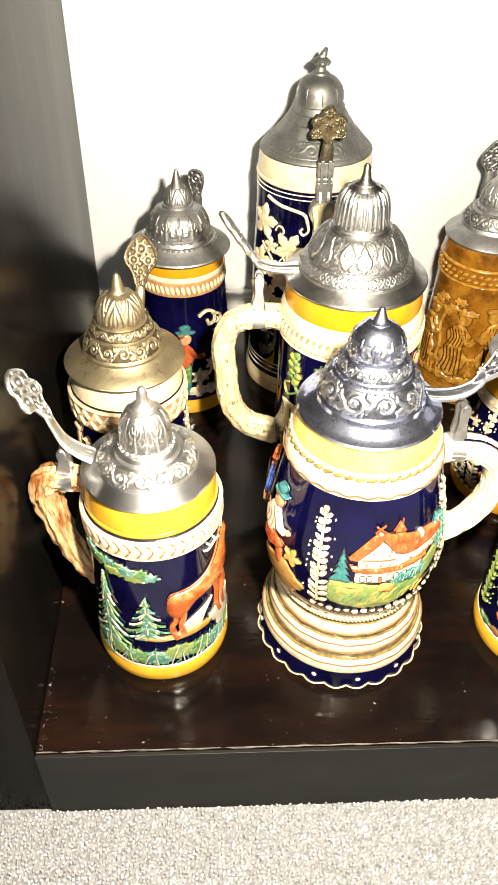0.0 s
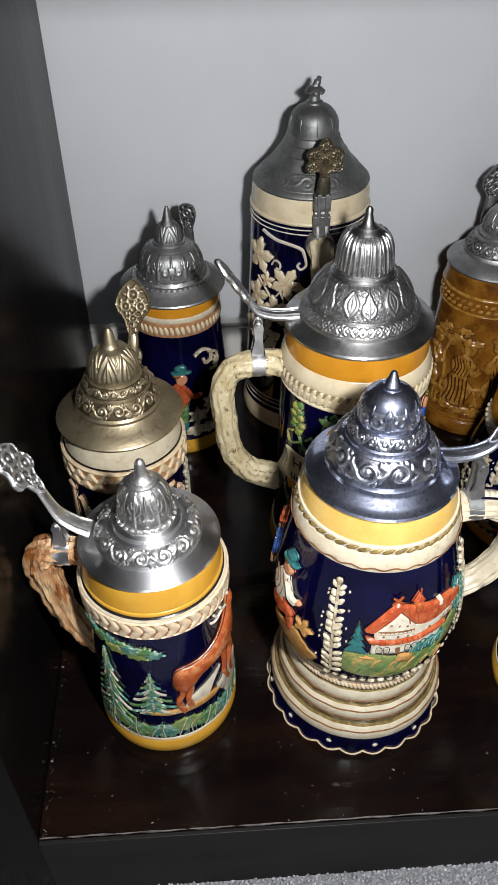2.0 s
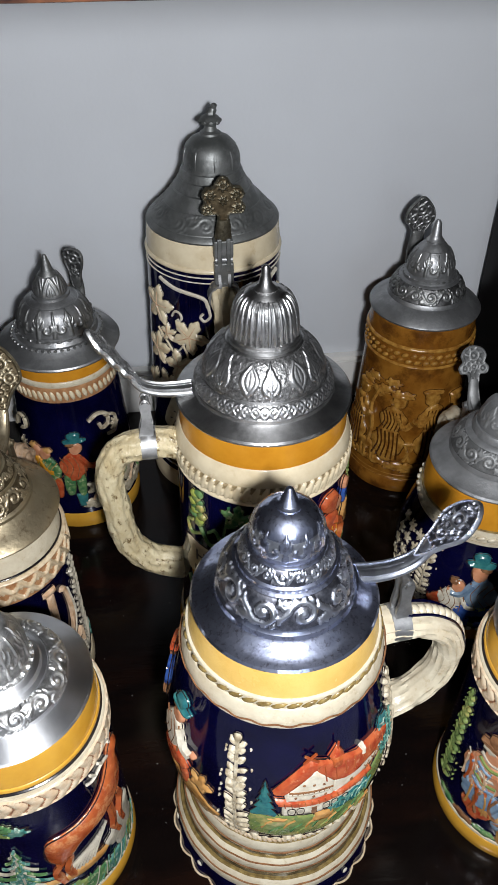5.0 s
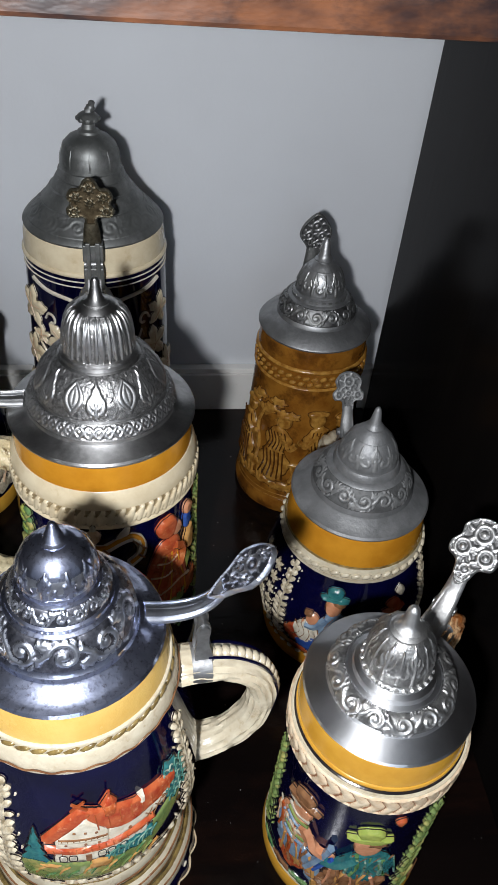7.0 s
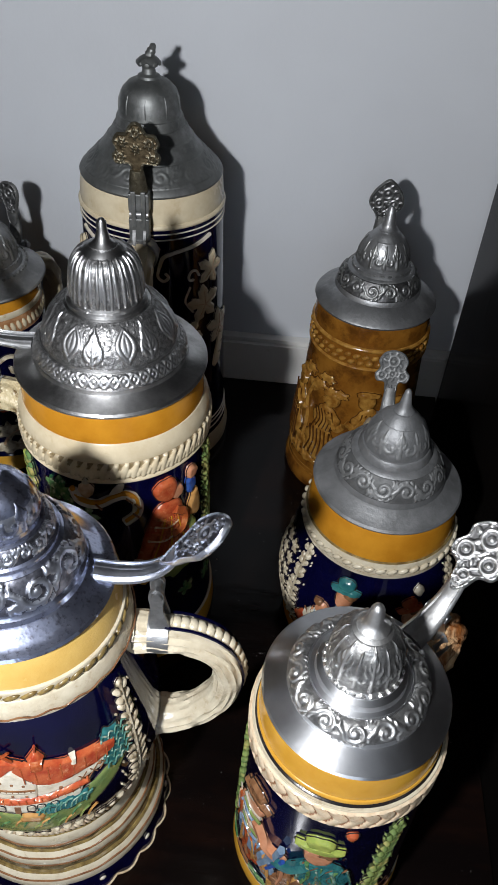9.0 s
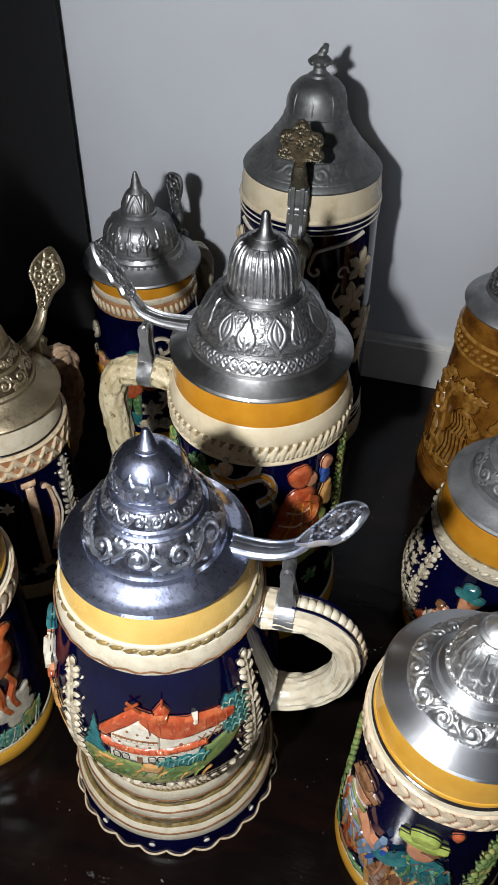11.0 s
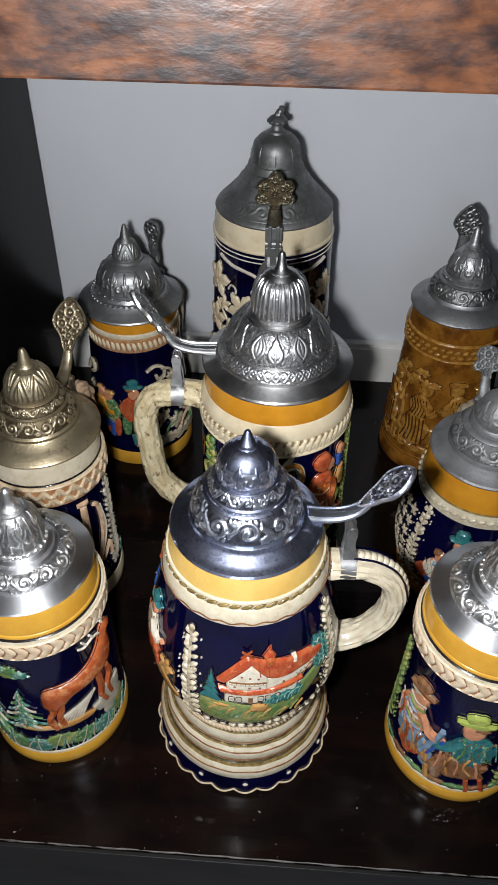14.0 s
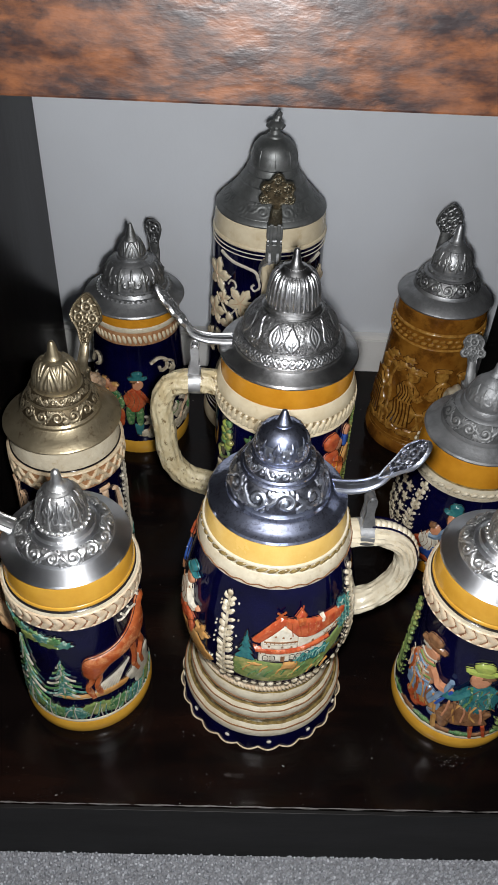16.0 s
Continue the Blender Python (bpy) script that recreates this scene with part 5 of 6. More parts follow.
d.several("meadow_grass", [(d.line([(-14 + 3.4 * k, -12 + 4 * math.sin(k * 1.9)), (-12 + 3.4 * k, -7 + 4 * math.sin(k * 1.9)), (-9 + 3.4 * k, -4 + 4 * math.sin(k * 1.9))], -96, Z - 4, 0.6, 1.0), (MOSS, TAN, GREEN)[k % 3]) for k in range(17)], "grass strokes in relief")
d.several("path", [(d.geo(blob(12, 9, 4, 0.12, 0, 0, 2), -78, Z - 5, thick=1.8), TAN), (d.geo(blob(14, 4, 4, 0.1, 0, 0, 4), -99, Z - 3, thick=1.7), TAN)], "tan path and fence in relief")
for k in range(22):
    d.shape("pebble", blob(5.2, 4, 4, 0.1, -40 + 5.4 * k, 1.2 * math.sin(2.1 * k), k, 14), WASHED, -80, Z - 31, thick=1.6, soft=1.2)
d.figure(-163, 104, 52, BLUEGREEN, WHITE, RED, 1, True)
d.shape("wheat_sheaf", maple(17), TAN, -139, 112, "tan wheat sheaf in relief", thick=2.0)
d.shape("hillside", blob(40, 30, 5, 0.1, 0, 0, 8), TAN, -150, 90, "tan ground in relief", thick=1.2)
d.figure(163, 104, 50, RED, BLUE, BROWN, -1, True)

# --- large hop stein with the fluted bell lid
T = 180
root = stein(94, 550, T, "large cobalt stein with hop leaves, banner and fluted pewter lid")
prof = [(56.0, 16), (54.6, 30), (53.2, 70), (52.4, 120), (52.0, 166)]
body_part(root, [(30, 14), *prof, (30, 167)], COBALT, "cobalt blue glazed body", seg=128)
d = Deco(root, prof, T)
band(root, "base_ring", 57.6, 0, 17, YELLOW, "honey yellow base ring", 1.0, r1=56.4)
band(root, "white_line", 56.4, 17, 20, IVORY, "", 0.3)
band(root, "lower_lip", 52.6, 163.6, 166.8, CREAM, "cream moulded lip", 0.6)
band(root, "ring_ground", 51.8, 166.8, 178, WASH, "brown-washed moulded ring", 0.2)
cast_band(root, "knotted_ring", [(52.1, 166.8), (52.3, 172.3), (52.1, 178)], 62, knots, (CREAM, WASH), "cream knotted cord ring", 1.4, 12, 16, 0.25)
band(root, "shoulder", 52.2, 178, 189, CREAM, "cream rounded shoulder", 0.7, r1=49.6)
band(root, "collar", 49.0, 189, 207, ORANGE, "amber glazed collar", 0.2, r1=48.2)
lid = lid_of(root, [(0, 205.6), (48.5, 205.6), (50.2, 206.4), (50.7, 207.8), (49.8, 209.0), (47, 209.6), (41.6, 212.0), (40.4, 213.2), (40.2, 215.4), (39.4, 216.0), (37.4, 220.6), (35.6, 222.6), (34.8, 222.8), (34.4, 224.6),
                    (31.2, 232.4), (25.4, 239.6), (21.2, 242.9), (20.2, 243.3), (19.8, 245.0), (18.4, 245.6)], PEWTER, "polished pewter lid with stepped dome")
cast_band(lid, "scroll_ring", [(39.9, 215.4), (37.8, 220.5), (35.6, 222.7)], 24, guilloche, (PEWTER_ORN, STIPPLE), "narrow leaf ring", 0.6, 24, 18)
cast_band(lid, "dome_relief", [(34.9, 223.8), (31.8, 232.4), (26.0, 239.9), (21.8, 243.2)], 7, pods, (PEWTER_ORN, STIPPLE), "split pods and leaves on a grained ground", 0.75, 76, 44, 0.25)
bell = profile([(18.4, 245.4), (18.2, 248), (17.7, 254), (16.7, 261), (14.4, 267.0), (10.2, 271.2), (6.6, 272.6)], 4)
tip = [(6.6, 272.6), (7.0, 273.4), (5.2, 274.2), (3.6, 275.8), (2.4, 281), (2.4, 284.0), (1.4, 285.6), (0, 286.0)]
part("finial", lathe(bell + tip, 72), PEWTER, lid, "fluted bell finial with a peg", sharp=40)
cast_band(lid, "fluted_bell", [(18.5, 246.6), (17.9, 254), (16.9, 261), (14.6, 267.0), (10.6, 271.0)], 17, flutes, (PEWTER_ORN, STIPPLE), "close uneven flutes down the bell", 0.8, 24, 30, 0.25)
thumb_lift(lid, [(41, 212), (50, 211.6), (60, 212.4), (69, 216), (74, 223)], [3.2, 3.0, 2.8, 2.6, 2.2], [(0, -8), (3, -3), (3.6, 2), (5.6, 6), (4.4, 10), (6.4, 14), (5.2, 19), (6.2, 24), (3.8, 30), (0, 34), (-3.8, 30), (-6.2, 24), (-5.2, 19), (-6.4, 14), (-4.4, 10), (-5.6, 6), (-3.6, 2), (-3, -3)], (73, 222), (0.55, 0.8), PEWTER_ORN,
           [(0, 4, 1.8), (0, 11, 2.4), (0, 19, 2.6), (0, 26.5, 2.0)], 2.0, "pewter thumb lift shaped like leaves", grow=1.15, ground=STIPPLE)
hinge(root, 68, 208, 183, 8.8, PEWTER)
handle_of(root, [(48, 172), (62, 174), (80, 172), (90, 164), (94, 146), (92, 122), (90, 100), (84, 84), (72, 72), (52, 64)], [9.6, 9.2, 9.0, 8.4, 8.6, 8.6, 8.6, 9.0, 9.6, 10.4], BONE, "cream gnarled branch handle", 1.0, 0.02, 44, 14, 9, 0.7)
d.several("hop_cone", [(d.geo(blob(7.2, 6.6, 3, 0.08, 4.2 * math.cos(k * 2.4) * (0.5 + k / 16), 14 - 2.1 * k, k, 14), -144, 146, thick=2.2 + 0.3 * (k % 3), soft=1.6, step=1.2), (GREEN, LIME, MOSS)[k % 3]) for k in range(12)], "green hop cone in relief")
d.shape("hop_leaf", maple(25, 0, 0, 0.3), GREEN, -113, 152, "green hop leaf in relief", thick=1.7)
d.several("vine", [(d.line([(-14, 8), (-6, -10), (2, -22), (9, -16), (6, -8), (1, -12)], -136, 144, 1.2, 0.6), GREEN), (d.line([(-4, -16), (-14, -22), (-18, -14), (-12, -10)], -136, 144, 1.0, 0.6), MOSS), (d.line([(8, 20), (6, 4), (2, -16)], -128, 140, 1.1, 0.6), GREEN)], "curling green vine in relief")
d.shape("hop_leaf", maple(18, 0, 0, 1.2), GREEN, -98, 138, "green hop leaf in relief", thick=1.7)
d.several("banner", [(d.geo([(-4, -2), (46, 0), (50, 2), (50, 28), (46, 27), (-4, 28), (-6, 24), (-3, 18), (-6, 10)], -151, 88, thick=1.2, soft=1.2, smooth=2), CREAM), (d.geo([(-3, -1), (7, 0), (9, -14), (3, -10), (-1, -13)], -151, 88, thick=1.0, smooth=0), ORANGE)], "cream lettered banner in relief")


def lettering(text, size, th, z, name="lettering"):
    cu = bpy.data.curves.new("text", "FONT")
    cu.body, cu.size, cu.resolution_u = text, size, 3
    cu.offset = 0.25
    ob = new("text", cu)
    me = bpy.data.meshes.new_from_object(ob.evaluated_get(bpy.context.evaluated_depsgraph_get()))
    V = [on_wall(d.rfun, th, z, v.co.x, v.co.y, 1.55, T) for v in me.vertices]
    Fc = [tuple(p.vertices) for p in me.polygons]
    bpy.data.objects.remove(ob)
    bpy.data.curves.remove(cu)
    bpy.data.meshes.remove(me)
    return part(name, (V, Fc), INK, d.root, "dark painted lettering", smooth=False)


lettering("Hop", 13.5, -147, 102)
lettering("und", 12.0, -148.5, 90.5)
d.shape("hop_leaf", maple(22, 0, 0, 0.8), GREEN, -146, 54, "green hop leaf in relief", thick=1.7)
d.several("vine", [(d.line([(-10, 22), (-4, 8), (4, -4), (14, -12), (26, -14)], -146, 56, 1.2, 0.6), GREEN)], "curling green vine in relief")
curl = [(-16, 8), (-13, 1), (-4, -1), (4, 4), (11, 6), (16, 0), (16, -9), (10, -15)]
items = [(d.line(curl, -86, 150, 3.4, 0.6), WHITE), (d.line([(u * 1.02, v + 2.2) for u, v in curl], -86, 150, 1.4, 2.4), ORANGE), (d.geo(blob(9, 11, 3, 0.08, -9, 9, 2, 18), -86, 150, thick=3.2), PEACH), (d.geo([(-12, 13), (-9, 19), (-6, 13)], -86, 150, thick=2.6, smooth=0), GREY),
         (d.geo([(2, 6), (8, 15), (11, 13), (8, 5)], -86, 150, thick=2.4, smooth=2), WHITE)] + [(d.line([(a, b), (a + 3, b - 4)], -86, 150, 0.6, 4.0), BROWN) for a, b in ((11, 6), (15, 1), (14, -6), (-4, 2))]
d.several("ribbon_relief", items, "white and orange curling ribbon in relief")
robe = [(-21, 2), (-8, -3), (6, -2), (17, 2), (18, 20), (13, 38), (9, 52), (-4, 54), (-11, 42), (-16, 24)]
items = [(d.geo(robe, -50, 88, thick=3.4, soft=6.0), RED), (d.geo(blob(15, 17, 3, 0.06, 0, 64, 2, 20), -50, 88, thick=3.8, soft=3.0), RED), (d.geo(blob(9, 11, 3, 0.05, 6.5, 60, 3, 16), -50, 88, thick=3.4), FLESH),
         (d.line([(4, 48), (11, 40), (9, 30), (2, 28)], -50, 88, 3.2, 2.6), RUST), (d.line([(-20, 16), (-6, 12), (8, 15), (17, 12)], -50, 88, 0.9, 3.4), PEACH)]
items += [(d.line([(-18 + 4.6 * k, 0), (-13 + 3.6 * k, 12 + 2 * math.sin(k)), (-8 + 2.4 * k, 26), (-3 + 1.2 * k, 44)], -50, 88, 0.85, 3.0), (RUST, ORANGE, RED)[k % 3]) for k in range(8)]
items += [(d.line([(-12 + 2 * k, 30 + 5 * k), (-2 + k, 26 + 5 * k), (6, 30 + 4 * k)], -50, 88, 0.8, 3.3), (PEACH, RUST)[k % 2]) for k in range(4)]
d.several("relief_figure", items, "raised red-robed figurine shape in plain colours")
items = [(d.geo(blob(8, 15, 3, 0.1, 0, 58, 3), -31, 88, thick=2.8), BLUE), (d.geo(blob(11, 18, 4, 0.1, -2, 24, 4), -31, 88, thick=2.8), LIME), (d.geo(blob(10, 22, 3, 0.1, 3, 40, 5), -31, 88, thick=3.0), TAN), (d.geo(blob(9, 10, 3, 0.05, 1, 66, 3, 16), -31, 88, thick=3.0), FLESH)]
d.several("relief_figure", items, "raised seated figurine shape in plain colours")
d.several("ground_relief", [(d.geo(blob(24, 16, 6, 0.14, -30 + 18 * k, 2 * math.sin(k * 2.0), k, 32), -50, 84, thick=1.7), (RUST, ORANGE, MOSS)[k % 3]) for k in range(4)], "rust ground in relief")
d.leaf_column(-8, 60, 160, MOSS, 11)
d.several("lower_vine", [(d.geo(maple(16, 0, 0, k), -108 + 24 * k, 50 + 6 * (k % 2), thick=1.6), GREEN) for k in range(5)], "green hop leaves in relief")

# --- cream-collared stein with the bronze lid
T = 83
root = stein(-71, 527, T, "cobalt stein with cream swag ring and an aged bronze lid")
prof = [(44.0, 14), (43.2, 30), (42.2, 70), (41.6, 114)]
body_part(root, [(30, 13), *prof, (30, 115)], COBALT, "cobalt blue glazed body")
d = Deco(root, prof, T)
band(root, "base_ring", 44.6, 0, 15, CREAM, "cream glazed base ring", 0.8)
band(root, "swag_ground", 41.8, 116, 134.5, SWAG, "tan cream moulded ring", 0.5)
cast_band(root, "swag_ring", [(42.6, 115.4), (42.5, 125), (42.3, 134.6)], 26, swags, (SWAG, SWAG_GROUND), "hanging swag ring", 1.6, 22, 36, 0.12)
band(root, "dark_line", 41.2, 134.5, 136.2, DARK_LINE, "", 0.2)
band(root, "collar", 40.6, 136.2, 153, IVORY, "cream glazed collar", 0.3, r1=39.0)
lid = lid_of(root, [(0, 153.6), (41, 153.6), (42.8, 154.2), (43.3, 155.4), (42.4, 156.6), (36, 160.0), (30.2, 163.6), (29.4, 164.6), (29.2, 166.4), (27.6, 168.0), (27.0, 169.8), (24.6, 176.0), (23.2, 178.0), (22.6, 178.2), (22.2, 180), (19.6, 185.2), (18.0, 186.6), (17.0, 186.8), (16.8, 188.4)], BRASS, "aged bronze lid with stepped dome")
cast_band(lid, "scroll_ring", [(28.2, 168.0), (26.2, 173.4), (23.0, 178.4)], 7, acanthus, (BRASS_ORN, BRASS_REC), "cast bronze scrollwork", 0.8, 56, 24)
cast_band(lid, "scroll_ring", [(22.5, 179.6), (19.9, 185.1), (18.0, 186.8)], 11, acanthus, (BRASS_ORN, BRASS_REC), "narrow bronze leaf ring", 0.6, 36, 18)
bell = profile([(16.8, 188), (16.6, 191.5), (15.2, 197), (12.4, 202.4), (8.6, 206.0), (5.4, 207.4)], 4)
cone = [(5.4, 207.4), (5.8, 208.2), (5.0, 209.2), (4.2, 211), (2.6, 219.4), (1.4, 221.2), (0, 221.6)]
part("finial", lathe(bell + cone, 64), BRASS, lid, "bronze bell finial with a blunt peg", sharp=40)
cast_band(lid, "finial_leaves", [(16.9, 188.6), (16.3, 194), (14.4, 199.8), (10.8, 204.8), (8.0, 206.8)], 7, lancets, (BRASS_ORN, BRASS), "raised bronze leaves", 0.8, 34, 28)
thumb_lift(lid, [(34, 161), (44, 161), (53, 163), (60, 168), (65, 175)], [3.0, 2.8, 2.6, 2.4, 2.0], DIAMOND_PLATE, (63, 172), (0.5, 0.87), BRASS_ORN, DIAMOND_RINGS, 1.8, "bronze diamond-shaped thumb lift", grow=1.55, ground=BRASS_REC)
hinge(root, 54, 160, 140, 7.0, BRASS)
handle_of(root, [(40, 132), (56, 134), (72, 132), (80, 120), (80, 98), (74, 72), (62, 50), (44, 40)], [8.0, 7.6, 7.8, 7.6, 7.2, 7.0, 6.8, 6.8], PEACH, "peach branch-shaped handle", 1.0, 0.3, 40, 7, 8)
for th in (-42, -150, 78):
    items = [(d.geo([(-3, -38), (3, -38), (3, 34), (-3, 34)], th, 72, thick=2.0, smooth=0), PEACH), (d.geo([(-5, 34), (5, 34), (5, 39), (-5, 39)], th, 72, thick=2.4, smooth=0), PEACH), (d.geo([(-5, -42), (5, -42), (5, -38), (-5, -38)], th, 72, thick=2.4, smooth=0), PEACH)]
    items += [(d.line([(6, -28), (14, 0), (12, 26), (8, 30)], th, 72, 1.8, 0.8), PEACH), (d.line([(7, -30), (18, -2), (15, 24)], th, 72, 1.0, 0.8), WHITE), (d.line([(9, -32), (19, -20), (20, -34)], th, 72, 1.5, 0.8), PEACH)]
    d.several("column_relief", items, "peach column with drapery in relief")
d.leaf_column(-8, 28, 110, GREY, 13, 3)
d.leaf_column(-98, 30, 106, WHITE, 13, 0)
d.several("flower_relief", [(d.geo(flower(13, 6, 0.5, 0, 0, k), -128 + 16 * k, 92 + 5 * (k % 2), thick=1.8), WHITE) for k in range(5)], "white flowers in relief")
d.several("grass_relief", [(d.geo(maple(15, 0, 0, k * 1.3), -150 + 20 * k, 26 + 3 * (k % 2), thick=1.8), (TEAL, GREY)[k % 2]) for k in range(9)], "grey-green acanthus in relief")

# --- tall flared stein with costumed dancers and the pointed grey lid
T = 68
root = stein(-37.5, 702, T, "flared cobalt stein with costumed figures and dull pewter lid")
prof = [(46.4, 14), (46.2, 30), (44.4, 66), (41.6, 100), (40.2, 124)]
body_part(root, [(30, 13), *prof, (30, 125)], COBALT, "cobalt blue glazed flared body")
d = Deco(root, prof, T)
band(root, "base_ring", 46.8, 0, 15, YELLOW, "honey yellow base ring", 0.8)
band(root, "ring_ground", 39.8, 123, 137, SWAG_GROUND, "cream moulded ring", 0.4)
rope(root, 40.4, 130.4, 54, (1.9, 4.6, 1.1), CREAM, 14, 1, 3, "upright ribbed ring")
band(root, "shoulder", 40.0, 137, 142, IVORY, "cream lip", 0.3)
band(root, "collar", 39.2, 142, 154, ORANGE, "amber glazed collar", 0.2, r1=38.6)
lid = lid_of(root, [(0, 153.8), (43, 153.8), (44.6, 154.4), (45.2, 155.6), (44.4, 156.8), (38, 160), (33.4, 163.6), (32.2, 165.2), (30.4, 165.6), (28.6, 168.6), (27.6, 169.0), (27.0, 173), (25.4, 180), (22.0, 186.4), (17.6, 190.6), (14.6, 192.2), (13.6, 192.6), (13.4, 194.6), (12.0, 195.2)], DULL, "dull grey pewter lid with a pointed dome")
part("bead_ring", beads(33.0, 164.6, 46, (1.4, 1.2, 1.2)), DULL_ORN, lid, "beaded ring")
cast_band(lid, "figured_band", [(27.5, 170), (26.1, 178.4), (22.8, 185.8), (18.0, 190.4)], 7, bell_scrolls, (DULL_ORN, DULL), "cast figured band", 1.0, 44, 30)
part("bead_ring", beads(28.8, 169.0, 24, (2.2, 1.1, 1.0)), DULL_ORN, lid, "dashed ring")
bell = profile([(12.0, 195), (11.4, 198.5), (9.4, 204), (6.4, 209), (4.4, 211.6)], 4)
part("finial", lathe(bell + [(4.4, 211.6), (4.0, 213), (2.2, 220), (1.2, 223), (0, 223.6)], 56), DULL_ORN, lid, "pointed finial", sharp=40)
cast_band(lid, "finial_leaves", [(12.0, 195.6), (11.3, 199.4), (9.2, 204.8), (6.6, 209.2)], 6, lancets, (DULL_ORN, DULL), "raised leaves", 0.6, 24, 20)
thumb_lift(lid, [(34, 162), (40, 165), (42, 175), (41, 186)], [3.2, 3.0, 2.8, 2.6], [(0, -4), (3.6, 0), (4.4, 8), (6.2, 14), (7.0, 20), (5.0, 25), (0, 26.5), (-5.0, 25), (-7.0, 20), (-6.2, 14), (-4.4, 8), (-3.6, 0)], (41, 178), (0.0, 1.0), DULL_ORN, [(0, 19, 3.4), (0, 10, 2.0)], 1.8, "grey shell-shaped thumb lift", grow=1.15)
hinge(root, 46, 160, 141, 7.0, DULL)
handle_of(root, [(38, 134), (54, 136), (68, 130), (74, 112), (70, 84), (60, 60), (44, 48)], [7.4, 7.4, 7.6, 7.4, 7.0, 6.8, 6.8], CREAM, "cream handle", 1.0, 0.15, 24, 7, 6)
d.figure(-91, 38, 60, BLUEGREEN, RED, GREEN, 1)
d.figure(-113, 36, 54, None, GREEN, RED, -1, hair=TAN)
d.figure(-132, 36, 56, None, ORANGE, BLUE, 1, True, TAN)
d.shape("flower_pot", [(-5, 8), (5, 8), (3, -6), (-3, -6)], BLUEGREEN, -86, 30, "teal pot in relief", thick=2.0, smooth=0)
d.several("scroll_relief", [(d.line([(-10, 8), (-2, 12), (6, 8), (6, 0), (0, -2), (-2, 3)], -54, 96, 1.7, 0.8), WASHED), (d.line([(4, 8), (14, 2), (12, -10), (4, -10)], -54, 96, 1.5, 0.8), WASHED), (d.geo(flower(13, 6, 0.5, 12, -2), -54, 94, thick=2.0), WASHED)], "cream rococo scrolls in relief")
d.several("flower_relief", [(d.geo(flower(21 - 3 * (k % 2), 6, 0.4, 0, 0, k), -70 + 17 * k, 42 + 12 * (k % 2), thick=2.6), WASHED) for k in range(5)] + [(d.geo(blob(24, 13, 6, 0.16, 0, 0, k, 30), -72 + 20 * k, 26, thick=2.0), WASHED) for k in range(5)] + [(d.line([(-8, -10), (-2, 0), (6, 4), (8, 12)], -66 + 22 * k, 40, 1.3, 1.6), (PEACH, GREEN)[k % 2]) for k in range(4)], "cream flower reliefs")
d.several("scroll_relief", [(d.line([(-8, -6), (-2, 6), (6, 8), (8, 0), (2, -4)], -150, 96, 1.7, 0.8), WASHED), (d.geo(flower(13, 6, 0.5, 2, -12), -150, 90, thick=2.0), WASHED)], "cream rococo scrolls in relief")

# --- tall vine stein with the plain bell lid
T = -88
root = stein(83, 736, T, "tall cobalt stein with cream vine leaves and plain grey lid")
prof = [(57.0, 16), (55.6, 30), (54.2, 70), (52.8, 120), (51.2, 160), (50.0, 209)]
body_part(root, [(30, 14), *prof, (30, 210)], COBALT, "cobalt blue glazed tall body", seg=128)
d = Deco(root, prof, T)
band(root, "base_ring", 58.6, 0, 17, CREAM, "cream glazed base ring", 1.2, r1=57.2)
for z in (22, 27, 31, 204.5, 200.5):
    band(root, "white_line", d.rfun(z) + 0.5, z, z + 1.5, WHITE, "", 0.2)
band(root, "collar_ring", 50.6, 208, 212, CREAM, "", 0.8)
band(root, "collar", 49.8, 212, 229, CREAM, "cream glazed collar", 0.4, r1=48.4)
tall = [(0, 228.4), (46, 228.4), (48.4, 229.2), (48.9, 230.6), (48.2, 232.0), (46, 234.0), (41, 238.4), (34.6, 245.4), (29.4, 252.4), (28.8, 253.6), (27.4, 254.2), (24.8, 259.0), (23.8, 260.6), (22.8, 261.0), (22.2, 264.6), (21.4, 266.4), (20.6, 267.0), (20.0, 271), (19.4, 276.6), (17.6, 281.8), (13.6, 286.0), (8.8, 288.4), (7.6, 288.8), (7.0, 290.2),
        (4.6, 291.4), (4.0, 294.4), (5.0, 296.2), (7.0, 297.4), (7.4, 298.6), (6.0, 300.2), (4.0, 301.4), (0, 302.0)]
lid = lid_of(root, tall, OLD_PEWTER, "plain dull pewter lid with a bell dome", 96)
part("finial", tube(curve_through([(0, 0.4, 300.6), (0, 1.4, 303), (-0.6, 2.6, 305.4), (-1.0, 3.4, 308.4)], 4), [3.0] * 4 + [2.5] * 4 + [1.9] * 4 + [1.0], 10, rough=0.3), OLD_PEWTER, lid, "broken stub finial")
part("finial_leaves", beads(6.9, 297.6, 8, (2.2, 1.7, 1.3)), OLD_PEWTER, lid, "knobbly crown under the stub")
part("bell_facets", ribs([(20.3, 269), (19.7, 275.4), (18.0, 281.2)], 9, 0.5), OLD_PEWTER, lid, "faint facets round the bell")
cast_band(lid, "engraving", [(46.3, 234.1), (41.2, 238.7), (35.0, 245.6)], 6, acanthus, (OLD_PEWTER, OLD_PEWTER), "faint engraved scrolls", 0.35, 60, 24)
